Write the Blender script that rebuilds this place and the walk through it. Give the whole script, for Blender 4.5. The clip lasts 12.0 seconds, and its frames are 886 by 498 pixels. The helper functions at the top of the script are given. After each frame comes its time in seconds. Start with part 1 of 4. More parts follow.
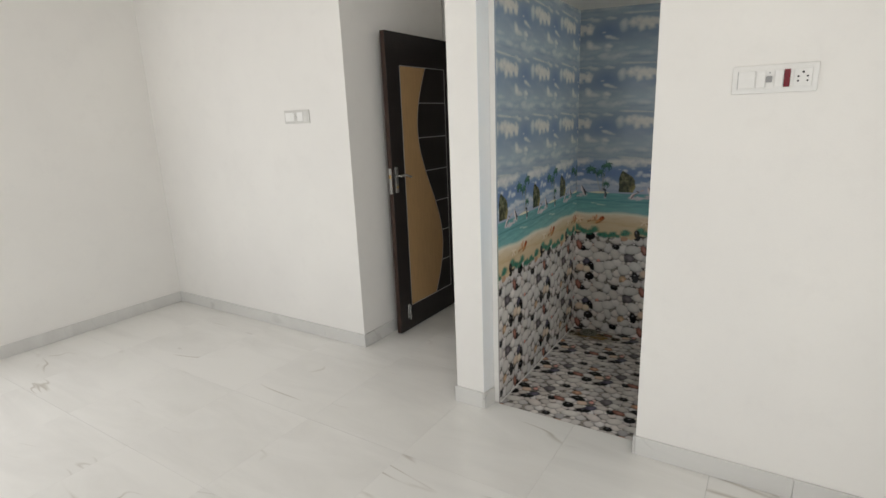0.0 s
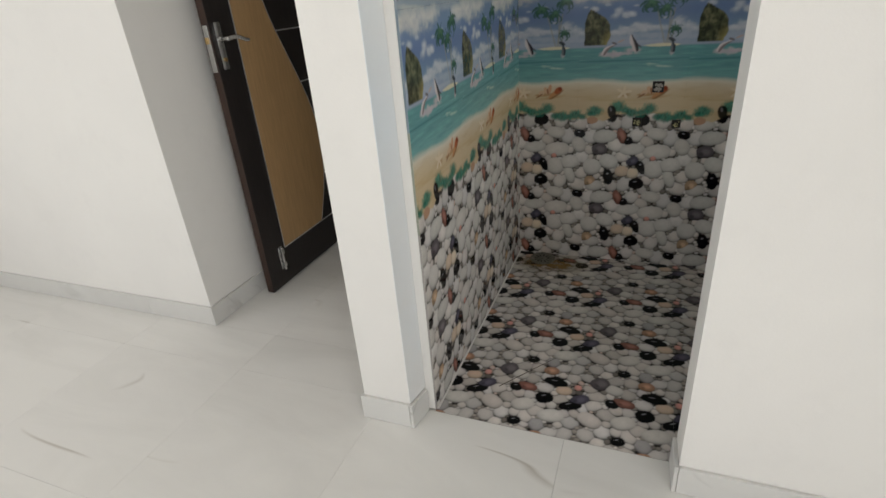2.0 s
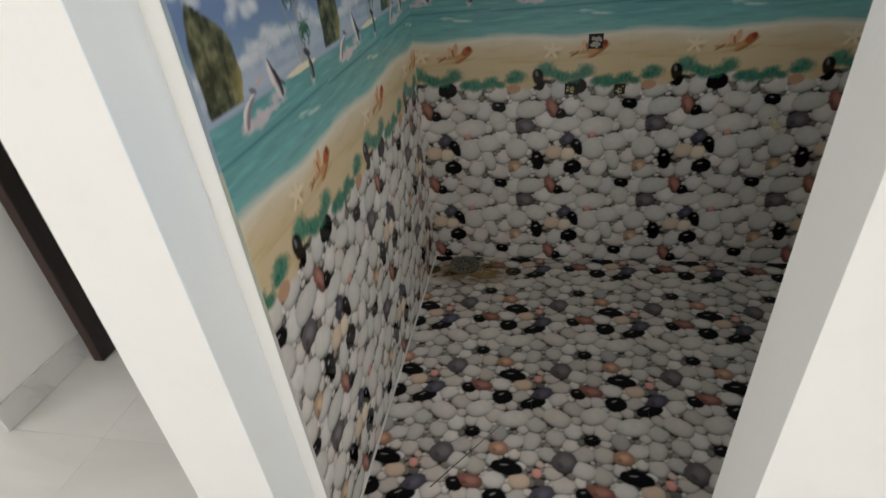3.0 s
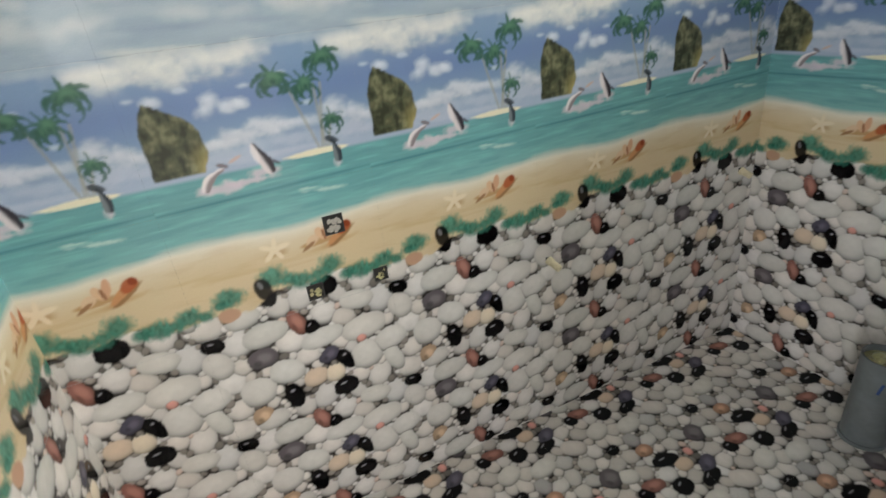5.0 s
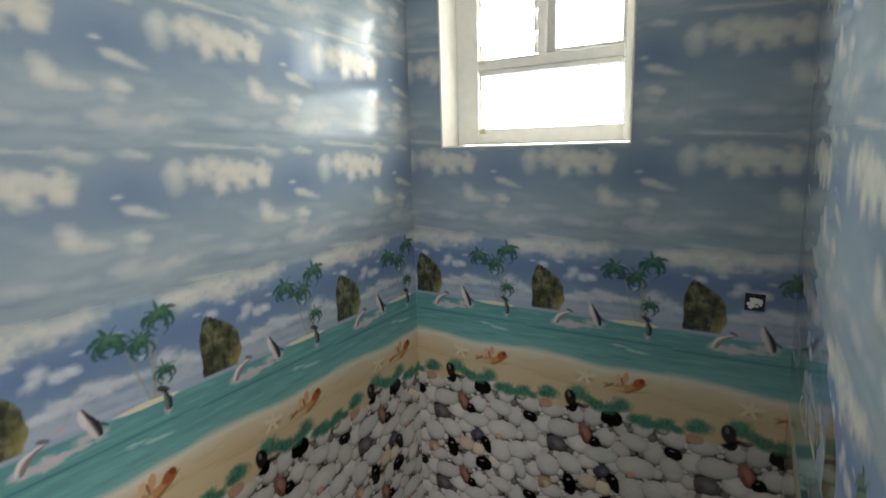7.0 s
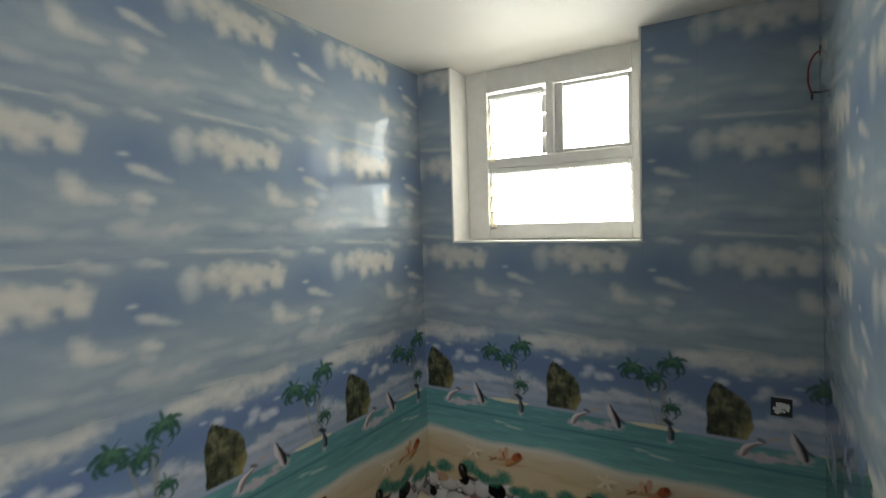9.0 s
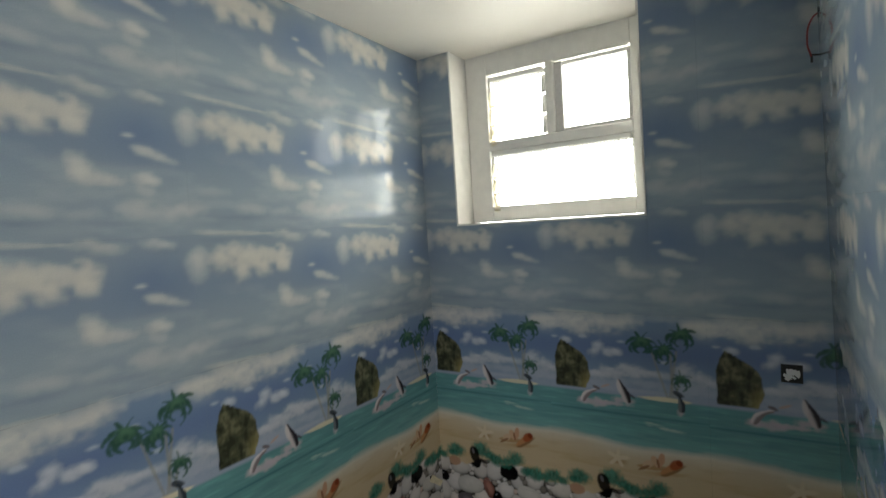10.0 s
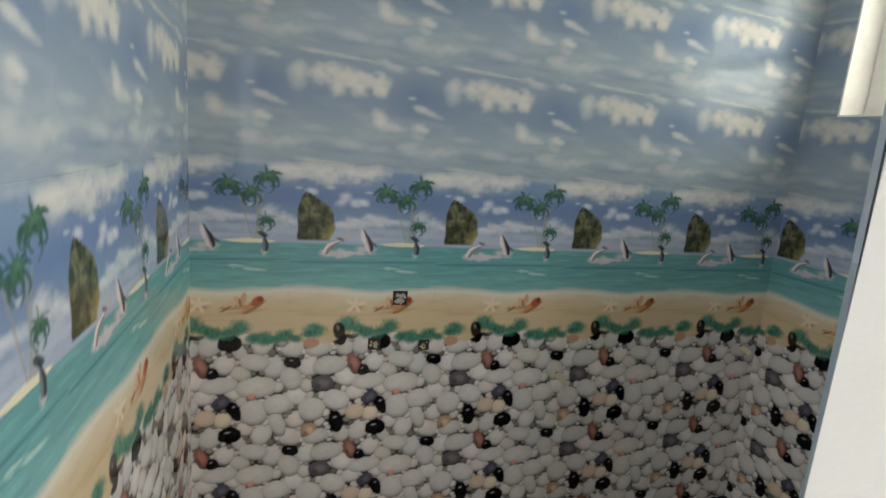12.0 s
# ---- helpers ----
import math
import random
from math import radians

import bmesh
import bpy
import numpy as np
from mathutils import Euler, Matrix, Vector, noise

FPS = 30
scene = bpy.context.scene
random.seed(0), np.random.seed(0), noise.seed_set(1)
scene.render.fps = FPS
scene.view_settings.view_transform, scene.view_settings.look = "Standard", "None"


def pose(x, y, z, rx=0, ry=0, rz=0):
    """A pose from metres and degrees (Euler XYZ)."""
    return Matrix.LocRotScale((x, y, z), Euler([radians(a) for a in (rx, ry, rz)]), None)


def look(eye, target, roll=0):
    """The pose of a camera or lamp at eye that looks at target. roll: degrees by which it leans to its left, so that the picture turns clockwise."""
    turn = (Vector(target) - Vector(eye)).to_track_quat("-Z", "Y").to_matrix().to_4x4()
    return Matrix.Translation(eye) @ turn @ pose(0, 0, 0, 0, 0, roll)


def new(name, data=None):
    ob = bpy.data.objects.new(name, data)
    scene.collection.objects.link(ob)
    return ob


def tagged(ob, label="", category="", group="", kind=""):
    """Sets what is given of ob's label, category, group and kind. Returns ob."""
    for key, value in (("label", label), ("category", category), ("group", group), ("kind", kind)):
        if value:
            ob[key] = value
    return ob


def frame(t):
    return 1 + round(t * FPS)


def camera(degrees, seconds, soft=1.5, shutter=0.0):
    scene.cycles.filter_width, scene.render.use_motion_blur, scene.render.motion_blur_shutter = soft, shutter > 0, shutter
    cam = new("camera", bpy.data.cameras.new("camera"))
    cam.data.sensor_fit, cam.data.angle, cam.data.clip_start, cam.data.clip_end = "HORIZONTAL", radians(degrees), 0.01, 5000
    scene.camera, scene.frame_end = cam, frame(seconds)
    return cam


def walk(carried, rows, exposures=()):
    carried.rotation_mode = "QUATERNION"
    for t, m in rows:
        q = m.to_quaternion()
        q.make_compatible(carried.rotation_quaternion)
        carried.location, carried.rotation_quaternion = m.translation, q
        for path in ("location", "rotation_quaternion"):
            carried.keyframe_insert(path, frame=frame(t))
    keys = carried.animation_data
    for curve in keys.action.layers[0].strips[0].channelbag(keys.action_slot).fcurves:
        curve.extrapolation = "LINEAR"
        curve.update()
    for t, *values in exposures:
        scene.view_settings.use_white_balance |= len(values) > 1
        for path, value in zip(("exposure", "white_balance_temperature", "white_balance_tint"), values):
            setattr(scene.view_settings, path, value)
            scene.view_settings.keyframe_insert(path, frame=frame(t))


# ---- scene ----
ROOM_WATTS, SKY_GLOW = 84.0, 16.0
EXPOSURES = [(0.0, -0.38), (1.0, -0.33), (2.0, -0.29), (2.7, -0.22), (4.3, 1.2), (5.0, 1.44), (6.0, 1.42), (6.8, 1.0), (7.5, 0.56), (9.3, 0.3), (10.0, 0.3), (11.0, 0.52), (12.0, 0.66)]
cam = camera(80.1, 12.0, shutter=0.12)
PATH = [
    (0, (0.414, -0.015, 1.57), (-0.635, 1.618, 1.089), -2.2),
    (0.5, (0.283, 0.134, 1.54), (-0.679, 1.796, 0.981), -2.2),
    (1, (0.176, 0.471, 1.459), (-0.774, 2.088, 0.765), -3.0),
    (1.5, (-0.032, 0.829, 1.334), (-0.857, 2.484, 0.571), -3.5),
    (2, (-0.194, 1.13, 1.305), (-0.884, 2.786, 0.422), -4.6),
    (2.5, (-0.263, 1.446, 1.293), (-0.848, 3.064, 0.274), -7.3),
    (2.7, (-0.3, 1.584, 1.26), (-0.785, 3.208, 0.199), -6.9),
    (4.3, (-0.447, 2.357, 1.233), (-0.312, 4.098, 0.257), -4.7),
    (4.5, (-0.435, 2.418, 1.253), (-0.141, 4.154, 0.304), -5.5),
    (5, (-0.395, 2.522, 1.306), (0.31, 4.179, 0.436), -6.8),
    (5.5, (-0.327, 2.549, 1.379), (0.782, 4.011, 0.585), -6.4),
    (6, (-0.268, 2.563, 1.441), (1.152, 3.784, 0.739), -4.8),
    (6.5, (-0.261, 2.581, 1.495), (1.312, 3.68, 0.931), -2.3),
    (7, (-0.271, 2.553, 1.553), (1.388, 3.603, 1.172), -1.5),
    (7.5, (-0.305, 2.512, 1.608), (1.383, 3.561, 1.386), -1.3),
    (7.7, (-0.324, 2.488, 1.629), (1.371, 3.534, 1.453), -1.4),
    (9.5, (-0.252, 2.591, 1.608), (1.419, 3.685, 1.518), -1.9),
    (10, (-0.271, 2.565, 1.559), (1.393, 3.67, 1.464), -3.5),
    (10.5, (-0.336, 2.498, 1.498), (1.152, 3.816, 1.282), -2.3),
    (11, (-0.415, 2.394, 1.444), (0.718, 4.015, 1.147), -1.6),
    (11.5, (-0.465, 2.276, 1.397), (0.293, 4.097, 1.068), 1.5),
    (12, (-0.492, 2.067, 1.344), (0.035, 3.957, 0.959), 4.8),
]
walk(cam, [(t, look(eye, target, roll)) for t, eye, target, roll in PATH], EXPOSURES)

# ---- world, sun, large lights ----
world = bpy.data.worlds.new("world")
scene.world = world
world.use_nodes = True
wn = world.node_tree.nodes
sky = wn.new("ShaderNodeTexSky")
sky.sky_type = "NISHITA"
sky.sun_disc = False
sky.sun_elevation, sky.sun_rotation = radians(52), radians(0)
world.node_tree.links.new(sky.outputs["Color"], wn["Background"].inputs["Color"])
wn["Background"].inputs["Strength"].default_value = 0.12

sun = new("sun", bpy.data.lights.new("sun", "SUN"))
sun.data.energy, sun.data.angle, sun.data.color = 3.0, radians(0.5), (1.0, 0.95, 0.88)
sun.matrix_world = look((0, 8, 10.2), (0, 0, 0))


def area_lamp(name, m, width, height, watts, colour):
    lamp = new(name, bpy.data.lights.new(name, "AREA"))
    lamp.data.shape, lamp.data.size, lamp.data.size_y = "RECTANGLE", width, height
    lamp.data.energy, lamp.data.color = watts, colour
    lamp.matrix_world = m
    return lamp


area_lamp("window_light_east", look((2.14, -1.2, 1.6), (-3.0, -0.6, 1.3)), 2.0, 1.5, ROOM_WATTS * 0.86, (1.0, 0.995, 1.0))
# unseen fill lamp, added to throw light through the opening onto the window wall
area_lamp("window_light_west", look((-4.14, -0.1, 1.6), (1.0, 1.0, 1.2)), 1.8, 1.5, ROOM_WATTS * 0.54, (1.0, 0.995, 1.0))
area_lamp("window_light_south", look((-1.9, -2.64, 1.6), (-2.2, 2.0, 1.3)), 1.6, 1.5, ROOM_WATTS * 0.2, (1.0, 0.995, 1.0))


# ---- materials ----
def srgb(r, g, b):
    return tuple((c / 255 / 12.92) if c <= 10 else ((c / 255 + 0.055) / 1.055) ** 2.4 for c in (r, g, b))


class Nodes:
    """A short way to write a node material."""

    def __init__(self, name):
        self.mat = bpy.data.materials.new(name)
        self.mat.use_nodes = True
        self.tree = self.mat.node_tree
        self.shader = self.tree.nodes["Principled BSDF"]

    def add(self, kind, **values):
        node = self.tree.nodes.new(kind)
        for key, value in values.items():
            if key in node.inputs:
                node.inputs[key].default_value = value
        return node

    def link(self, a, b):
        self.tree.links.new(a, b)

    def noise(self, scale, detail=4.0, rough=0.55, coords="Object", stretch=None, distortion=0.0):
        tex = self.add("ShaderNodeTexNoise", Scale=scale, Detail=detail, Roughness=rough, Distortion=distortion)
        where = self.add("ShaderNodeTexCoord")
        out = where.outputs[coords]
        if stretch:
            m = self.add("ShaderNodeMapping", Scale=stretch)
            self.link(out, m.inputs["Vector"])
            out = m.outputs["Vector"]
        self.link(out, tex.inputs["Vector"])
        return tex.outputs["Fac"]

    def ramp(self, fac, *stops):
        node = self.add("ShaderNodeValToRGB")
        ramp = node.color_ramp
        while len(ramp.elements) < len(stops):
            ramp.elements.new(0.5)
        for e, (p, c) in zip(ramp.elements, stops):
            e.position, e.color = p, (*c, 1) if len(c) == 3 else c
        self.link(fac, node.inputs["Fac"])
        return node.outputs["Color"]

    def mix(self, fac, a, b, blend="MIX"):
        node = self.add("ShaderNodeMix")
        node.data_type, node.blend_type = "RGBA", blend
        for s, v in ((0, fac), (6, a), (7, b)):
            if hasattr(v, "is_linked"):
                self.link(v, node.inputs[s])
            else:
                node.inputs[s].default_value = v if s == 0 else (*v, 1)
        return node.outputs[2]

    def colour(self, value):
        self.link(value, self.shader.inputs["Base Color"]) if hasattr(value, "is_linked") else self.set("Base Color", (*value, 1))
        return self

    def set(self, key, value):
        self.shader.inputs[key].default_value = value
        return self

    def rough(self, fac, low, high):
        node = self.add("ShaderNodeMapRange")
        node.inputs["To Min"].default_value, node.inputs["To Max"].default_value = low, high
        self.link(fac, node.inputs["Value"])
        self.link(node.outputs["Result"], self.shader.inputs["Roughness"])
        return self

    def bump(self, fac, strength, distance):
        node = self.add("ShaderNodeBump", Strength=strength, Distance=distance)
        self.link(fac, node.inputs["Height"])
        self.link(node.outputs["Normal"], self.shader.inputs["Normal"])
        return self


def make_paint(name, a, b):
    n = Nodes(name)
    stain = n.ramp(n.noise(1.3, 5), (0.35, a), (0.7, b))
    fine = n.noise(160, 3)
    n.colour(n.mix(n.ramp(n.noise(7, 6, 0.7), (0.52, (0, 0, 0)), (0.8, (0.35, 0.35, 0.35))), stain, tuple(c * 0.93 for c in b)))
    n.set("Roughness", 0.62)
    both = n.add("ShaderNodeMath")
    both.operation = "ADD"
    n.link(fine, both.inputs[0])
    n.link(n.noise(9, 4), both.inputs[1])
    return n.bump(both.outputs[0], 0.12, 0.004).mat


WALL_PAINT = make_paint("white_wall_paint", (0.83, 0.815, 0.78), (0.79, 0.775, 0.745))
# wall paint with the bathroom window's bluish light put into the colour
SKYLIT_PAINT = make_paint("skylit_wall_paint", (0.71, 0.77, 0.82), (0.82, 0.81, 0.785))
CEILING_PAINT = make_paint("ceiling_paint", (0.82, 0.785, 0.72), (0.78, 0.745, 0.68))


def make_marble(name, light, cloud, vein, gloss):
    n = Nodes(name)
    info = n.add("ShaderNodeObjectInfo")
    where = n.add("ShaderNodeTexCoord")
    shift = n.add("ShaderNodeVectorMath")
    shift.operation = "MULTIPLY_ADD"
    n.link(info.outputs["Random"], shift.inputs[0])
    shift.inputs[1].default_value = (37, 61, 23)
    n.link(where.outputs["Object"], shift.inputs[2])

    def tex(scale, detail, distortion):
        t = n.add("ShaderNodeTexNoise", Scale=scale, Detail=detail, Roughness=0.6, Distortion=distortion)
        n.link(shift.outputs[0], t.inputs["Vector"])
        return t.outputs["Fac"]

    slant = n.add("ShaderNodeMapping", Scale=(0.45, 1.9, 1.0), Rotation=(0, 0, 0.6))
    n.link(shift.outputs[0], slant.inputs["Vector"])
    streak = n.add("ShaderNodeTexNoise", Scale=1.0, Detail=3, Roughness=0.5, Distortion=0.7)
    n.link(slant.outputs["Vector"], streak.inputs["Vector"])
    drift = n.add("ShaderNodeTexNoise", Scale=1.9, Detail=5, Roughness=0.6, Distortion=0.9)
    n.link(slant.outputs["Vector"], drift.inputs["Vector"])
    base = n.ramp(drift.outputs["Fac"], (0.42, light), (0.53, tuple(0.6 * a + 0.4 * b for a, b in zip(light, cloud))), (0.7, cloud))
    line = n.ramp(streak.outputs["Fac"], (0.49, (0, 0, 0)), (0.5, (1, 1, 1)), (0.506, (0, 0, 0)))
    gate = n.ramp(tex(2.6, 1.5, 0.2), (0.53, (0, 0, 0)), (0.66, (0.7, 0.7, 0.7)))
    veins = n.mix(1.0, line, gate, "MULTIPLY")
    n.colour(n.mix(veins, base, vein))
    n.rough(tex(4, 1.5, 0), gloss, gloss + 0.1)
    n.set("Specular IOR Level", 0.4)
    return n.mat


MARBLE = make_marble("floor_marble", (0.8, 0.79, 0.76), (0.735, 0.725, 0.695), (0.42, 0.38, 0.32), 0.16)
SKIRTING = make_marble("skirting_marble", (0.66, 0.655, 0.63), (0.6, 0.59, 0.57), (0.4, 0.39, 0.37), 0.3)
GROUT = Nodes("grout").colour((0.7, 0.685, 0.65)).set("Roughness", 0.9)
GROUT.bump(GROUT.noise(300, 3), 0.3, 0.001)
GROUT = GROUT.mat


def make_print(name, gloss, specular):
    """Glazed ceramic: the printed picture lies in the colour layer of the tile."""
    n = Nodes(name)
    layer = n.add("ShaderNodeVertexColor")
    layer.layer_name = "print"
    grain = n.ramp(n.noise(420, 2), (0.3, (0.93, 0.93, 0.93)), (0.7, (1, 1, 1)))
    n.colour(n.mix(1.0, layer.outputs["Color"], grain, "MULTIPLY"))
    n.rough(n.noise(6, 5), gloss, gloss + 0.05)
    n.set("Specular IOR Level", specular)
    return n.bump(n.noise(9, 2), 0.015, 0.003).mat


WALL_PRINT = make_print("printed_wall_tile", 0.05, 0.18)
FLOOR_PRINT = make_print("printed_floor_tile", 0.38, 0.12)


def plain(name, colour, rough, metal=0.0, grain=60, vary=0.12, bump=0.1, stretch=None):
    n = Nodes(name)
    f = n.noise(grain, 4, stretch=stretch)
    n.colour(n.ramp(f, (0.3, tuple(c * (1 - vary) for c in colour)), (0.7, tuple(min(1, c * (1 + vary)) for c in colour))))
    n.rough(n.noise(grain * 0.3, 4), rough * 0.85, min(1, rough * 1.2))
    n.set("Metallic", metal)
    return n.bump(f, bump, 0.001).mat


WENGE = plain("dark_wenge_veneer", (0.012, 0.0085, 0.0075), 0.4, grain=18, vary=0.45, bump=0.15, stretch=(6, 6, 0.5))
EDGE_WOOD = plain("brown_edge_wood", (0.035, 0.016, 0.01), 0.5, grain=18, vary=0.4, bump=0.2, stretch=(6, 6, 0.5))
TAN = plain("tan_veneer", (0.4, 0.25, 0.115), 0.45, grain=14, vary=0.1, bump=0.1, stretch=(8, 8, 0.6))
SILVER = plain("silver_inlay", (0.6, 0.6, 0.6), 0.35, 0.8)
CHROME = plain("brushed_chrome", (0.55, 0.55, 0.54), 0.25, 1.0, 200)
BRASS = plain("brass", (0.6, 0.42, 0.2), 0.3, 1.0, 200)
STEEL = plain("aged_steel", (0.19, 0.19, 0.16), 0.4, 0.7, 90, 0.35)
SWITCH_WHITE = plain("white_plastic", (0.8, 0.795, 0.77), 0.35, vary=0.02, bump=0.02)
SWITCH_DULL = plain("dull_white_plastic", (0.64, 0.63, 0.6), 0.4, vary=0.04, bump=0.02)
SWITCH_GREY = plain("grey_plastic", (0.3, 0.3, 0.3), 0.4, vary=0.05)
SWITCH_RED = plain("dark_red_lens", (0.16, 0.008, 0.018), 0.2, vary=0.1)
BLACK = plain("black_plastic", (0.012, 0.012, 0.012), 0.5)
RED_WIRE = plain("red_wire", (0.22, 0.02, 0.02), 0.45)
PVC_GREY = plain("grey_pvc", (0.135, 0.15, 0.155), 0.42, grain=25, vary=0.15)
PVC_CREAM = plain("cream_pvc", (0.6, 0.53, 0.36), 0.45, grain=80)
PLUG = plain("yellowed_plug", (0.34, 0.31, 0.15), 0.3, grain=40, vary=0.5)
STRAW = plain("dark_straw", (0.05, 0.035, 0.02), 0.7)
BLUE_INK = plain("blue_ink", (0.02, 0.06, 0.2), 0.5)
PLASTER = plain("raw_plaster", (0.36, 0.33, 0.29), 0.95, grain=90, vary=0.2, bump=0.6)
# near-black colour that stands in for the shade inside hollows
HOLLOW_SHADE = plain("painted_hollow_shade", (0.02, 0.018, 0.015), 0.9, grain=90, vary=0.4)
WINDOW_WHITE = plain("white_window_paint", (0.8, 0.785, 0.74), 0.4, grain=30, vary=0.04)
SASH_GREY = plain("grey_aluminium", (0.6, 0.585, 0.56), 0.45, 0.1, 90, 0.06)
CONCRETE = plain("outdoor_concrete", (0.3, 0.29, 0.27), 0.95, grain=3, vary=0.25)
RUST = Nodes("rust_stain")
RUST.colour(RUST.ramp(RUST.noise(26, 5), (0.35, (0.24, 0.14, 0.045)), (0.7, (0.4, 0.28, 0.12))))
RUST.set("Roughness", 0.7)
RUST_WHERE = RUST.add("ShaderNodeTexCoord")
RUST_DIST = RUST.add("ShaderNodeVectorMath")
RUST_DIST.operation = "LENGTH"
RUST.link(RUST_WHERE.outputs["Object"], RUST_DIST.inputs[0])
RUST_FADE = RUST.add("ShaderNodeMapRange")
for key, value in (("From Min", 0.1), ("From Max", 0.21), ("To Min", 0.75), ("To Max", 0.0)):
    RUST_FADE.inputs[key].default_value = value
RUST.link(RUST_DIST.outputs["Value"], RUST_FADE.inputs["Value"])
RUST_PATCH = RUST.ramp(RUST.noise(17, 5, 0.65), (0.3, (0, 0, 0)), (0.5, (0.9, 0.9, 0.9)))
RUST_MIX = RUST.add("ShaderNodeMath")
RUST_MIX.operation = "MULTIPLY"
RUST.link(RUST_FADE.outputs["Result"], RUST_MIX.inputs[0])
RUST.link(RUST_PATCH, RUST_MIX.inputs[1])
RUST.link(RUST_MIX.outputs[0], RUST.shader.inputs["Alpha"])
RUST = RUST.mat
CLIP_PLASTIC = Nodes("cream_translucent_plastic").colour((0.9, 0.84, 0.66)).set("Roughness", 0.5).set("Transmission Weight", 0.6).mat
GLASS = Nodes("clear_glass").colour((0.93, 0.96, 0.95)).set("Roughness", 0.05).set("Transmission Weight", 1.0).set("IOR", 1.45).mat
GLOW = bpy.data.materials.new("bright_sky_backdrop")
GLOW.use_nodes = True
GLOW_EMIT = GLOW.node_tree.nodes.new("ShaderNodeEmission")
GLOW_EMIT.inputs["Color"].default_value = (1.0, 0.985, 0.9, 1)
GLOW_EMIT.inputs["Strength"].default_value = SKY_GLOW
GLOW.node_tree.links.new(GLOW_EMIT.outputs["Emission"], GLOW.node_tree.nodes["Material Output"].inputs["Surface"])


# ---- mesh helpers ----
def box(bm, x0, x1, y0, y1, z0, z1, bevel=0.0, m=None):
    got = bmesh.ops.create_cube(bm, size=1.0)["verts"]
    at = Matrix.LocRotScale(((x0 + x1) / 2, (y0 + y1) / 2, (z0 + z1) / 2), None, (x1 - x0, y1 - y0, z1 - z0))
    bmesh.ops.transform(bm, matrix=at, verts=got)
    if bevel:
        edges = list({e for v in got for e in v.link_edges})
        got = bmesh.ops.bevel(bm, geom=edges, offset=bevel, segments=2, affect="EDGES", profile=0.5)["verts"]
    if m is not None:
        bmesh.ops.transform(bm, matrix=m, verts=list({v for v in got if v.is_valid}))
    return got


def tube(bm, r0, r1, depth, m, seg=24, caps=True):
    """A cylinder or cone along z from 0 to depth, then moved by m."""
    got = bmesh.ops.create_cone(bm, cap_ends=caps, segments=seg, radius1=r0, radius2=r1, depth=depth)["verts"]
    bmesh.ops.transform(bm, matrix=m @ Matrix.Translation((0, 0, depth / 2)), verts=got)
    return got


def prism(bm, points, z0, z1, upper=None):
    low = [bm.verts.new((x, y, z0)) for x, y in points]
    high = [bm.verts.new((x, y, z1)) for x, y in upper or points]
    n = len(points)
    bm.faces.new(low[::-1])
    bm.faces.new(high)
    for i in range(n):
        bm.faces.new((low[i], low[(i + 1) % n], high[(i + 1) % n], high[i]))


def ring(bm, outer, inner, depth, m, seg=32):
    """A tube with a wall, along z from 0 to depth."""
    loops = []
    for r, z in ((outer, 0), (outer, depth), (inner, depth), (inner, 0)):
        loops.append([bm.verts.new(m @ Vector((r * math.cos(2 * math.pi * i / seg), r * math.sin(2 * math.pi * i / seg), z))) for i in range(seg)])
    for a, b in zip(loops, loops[1:] + loops[:1]):
        for i in range(seg):
            j = (i + 1) % seg
            bm.faces.new((a[i], a[j], b[j], b[i]))


def mesh_of(name, bm, material, smooth=False):
    bmesh.ops.recalc_face_normals(bm, faces=bm.faces)
    me = bpy.data.meshes.new(name)
    bm.to_mesh(me)
    bm.free()
    me.materials.append(material)
    if smooth:
        me.polygons.foreach_set("use_smooth", [True] * len(me.polygons))
        me.set_sharp_from_angle(angle=radians(35))
    return me


def part(name, bm, material, parent, label="", smooth=False):
    ob = new(name, mesh_of(name, bm, material, smooth))
    ob.parent = parent
    return tagged(ob, label)


def boxes(*rows, bevel=0.0):
    bm = bmesh.new()
    for r in rows:
        box(bm, *r, bevel=bevel)
    return bm


def thing(name, place, label, category, group="", kind=""):
    ob = new(name)
    ob.empty_display_size = 0.1
    ob.location = place
    return tagged(ob, label, category, group, kind)


def structure(name, bm, material, label, category):
    return tagged(new(name, mesh_of(name, bm, material)), label, category, kind="structure")


# ---- the printed pictures of the tiles ----
TILE_W, TILE_H, MM = 0.45, 0.30, 0.001
paint = np.random.RandomState(7)


def soft_noise(h, w, nx, ny, octaves=4):
    """Tiling cloud noise, 0 to 1."""
    out, weight = np.zeros((h, w)), 0.0
    for o in range(octaves):
        gx, gy = nx * 2 ** o, ny * 2 ** o
        grid = paint.rand(gy, gx)
        y, x = np.arange(h) * gy / h, np.arange(w) * gx / w
        iy, ix = y.astype(int), x.astype(int)
        fy, fx = (y - iy)[:, None], (x - ix)[None, :]
        fy, fx = fy * fy * (3 - 2 * fy), fx * fx * (3 - 2 * fx)
        a, b = grid[iy % gy][:, ix % gx], grid[iy % gy][:, (ix + 1) % gx]
        c, d = grid[(iy + 1) % gy][:, ix % gx], grid[(iy + 1) % gy][:, (ix + 1) % gx]
        k = 0.5 ** o
        out += k * ((a * (1 - fx) + b * fx) * (1 - fy) + (c * (1 - fx) + d * fx) * fy)
        weight += k
    return out / weight


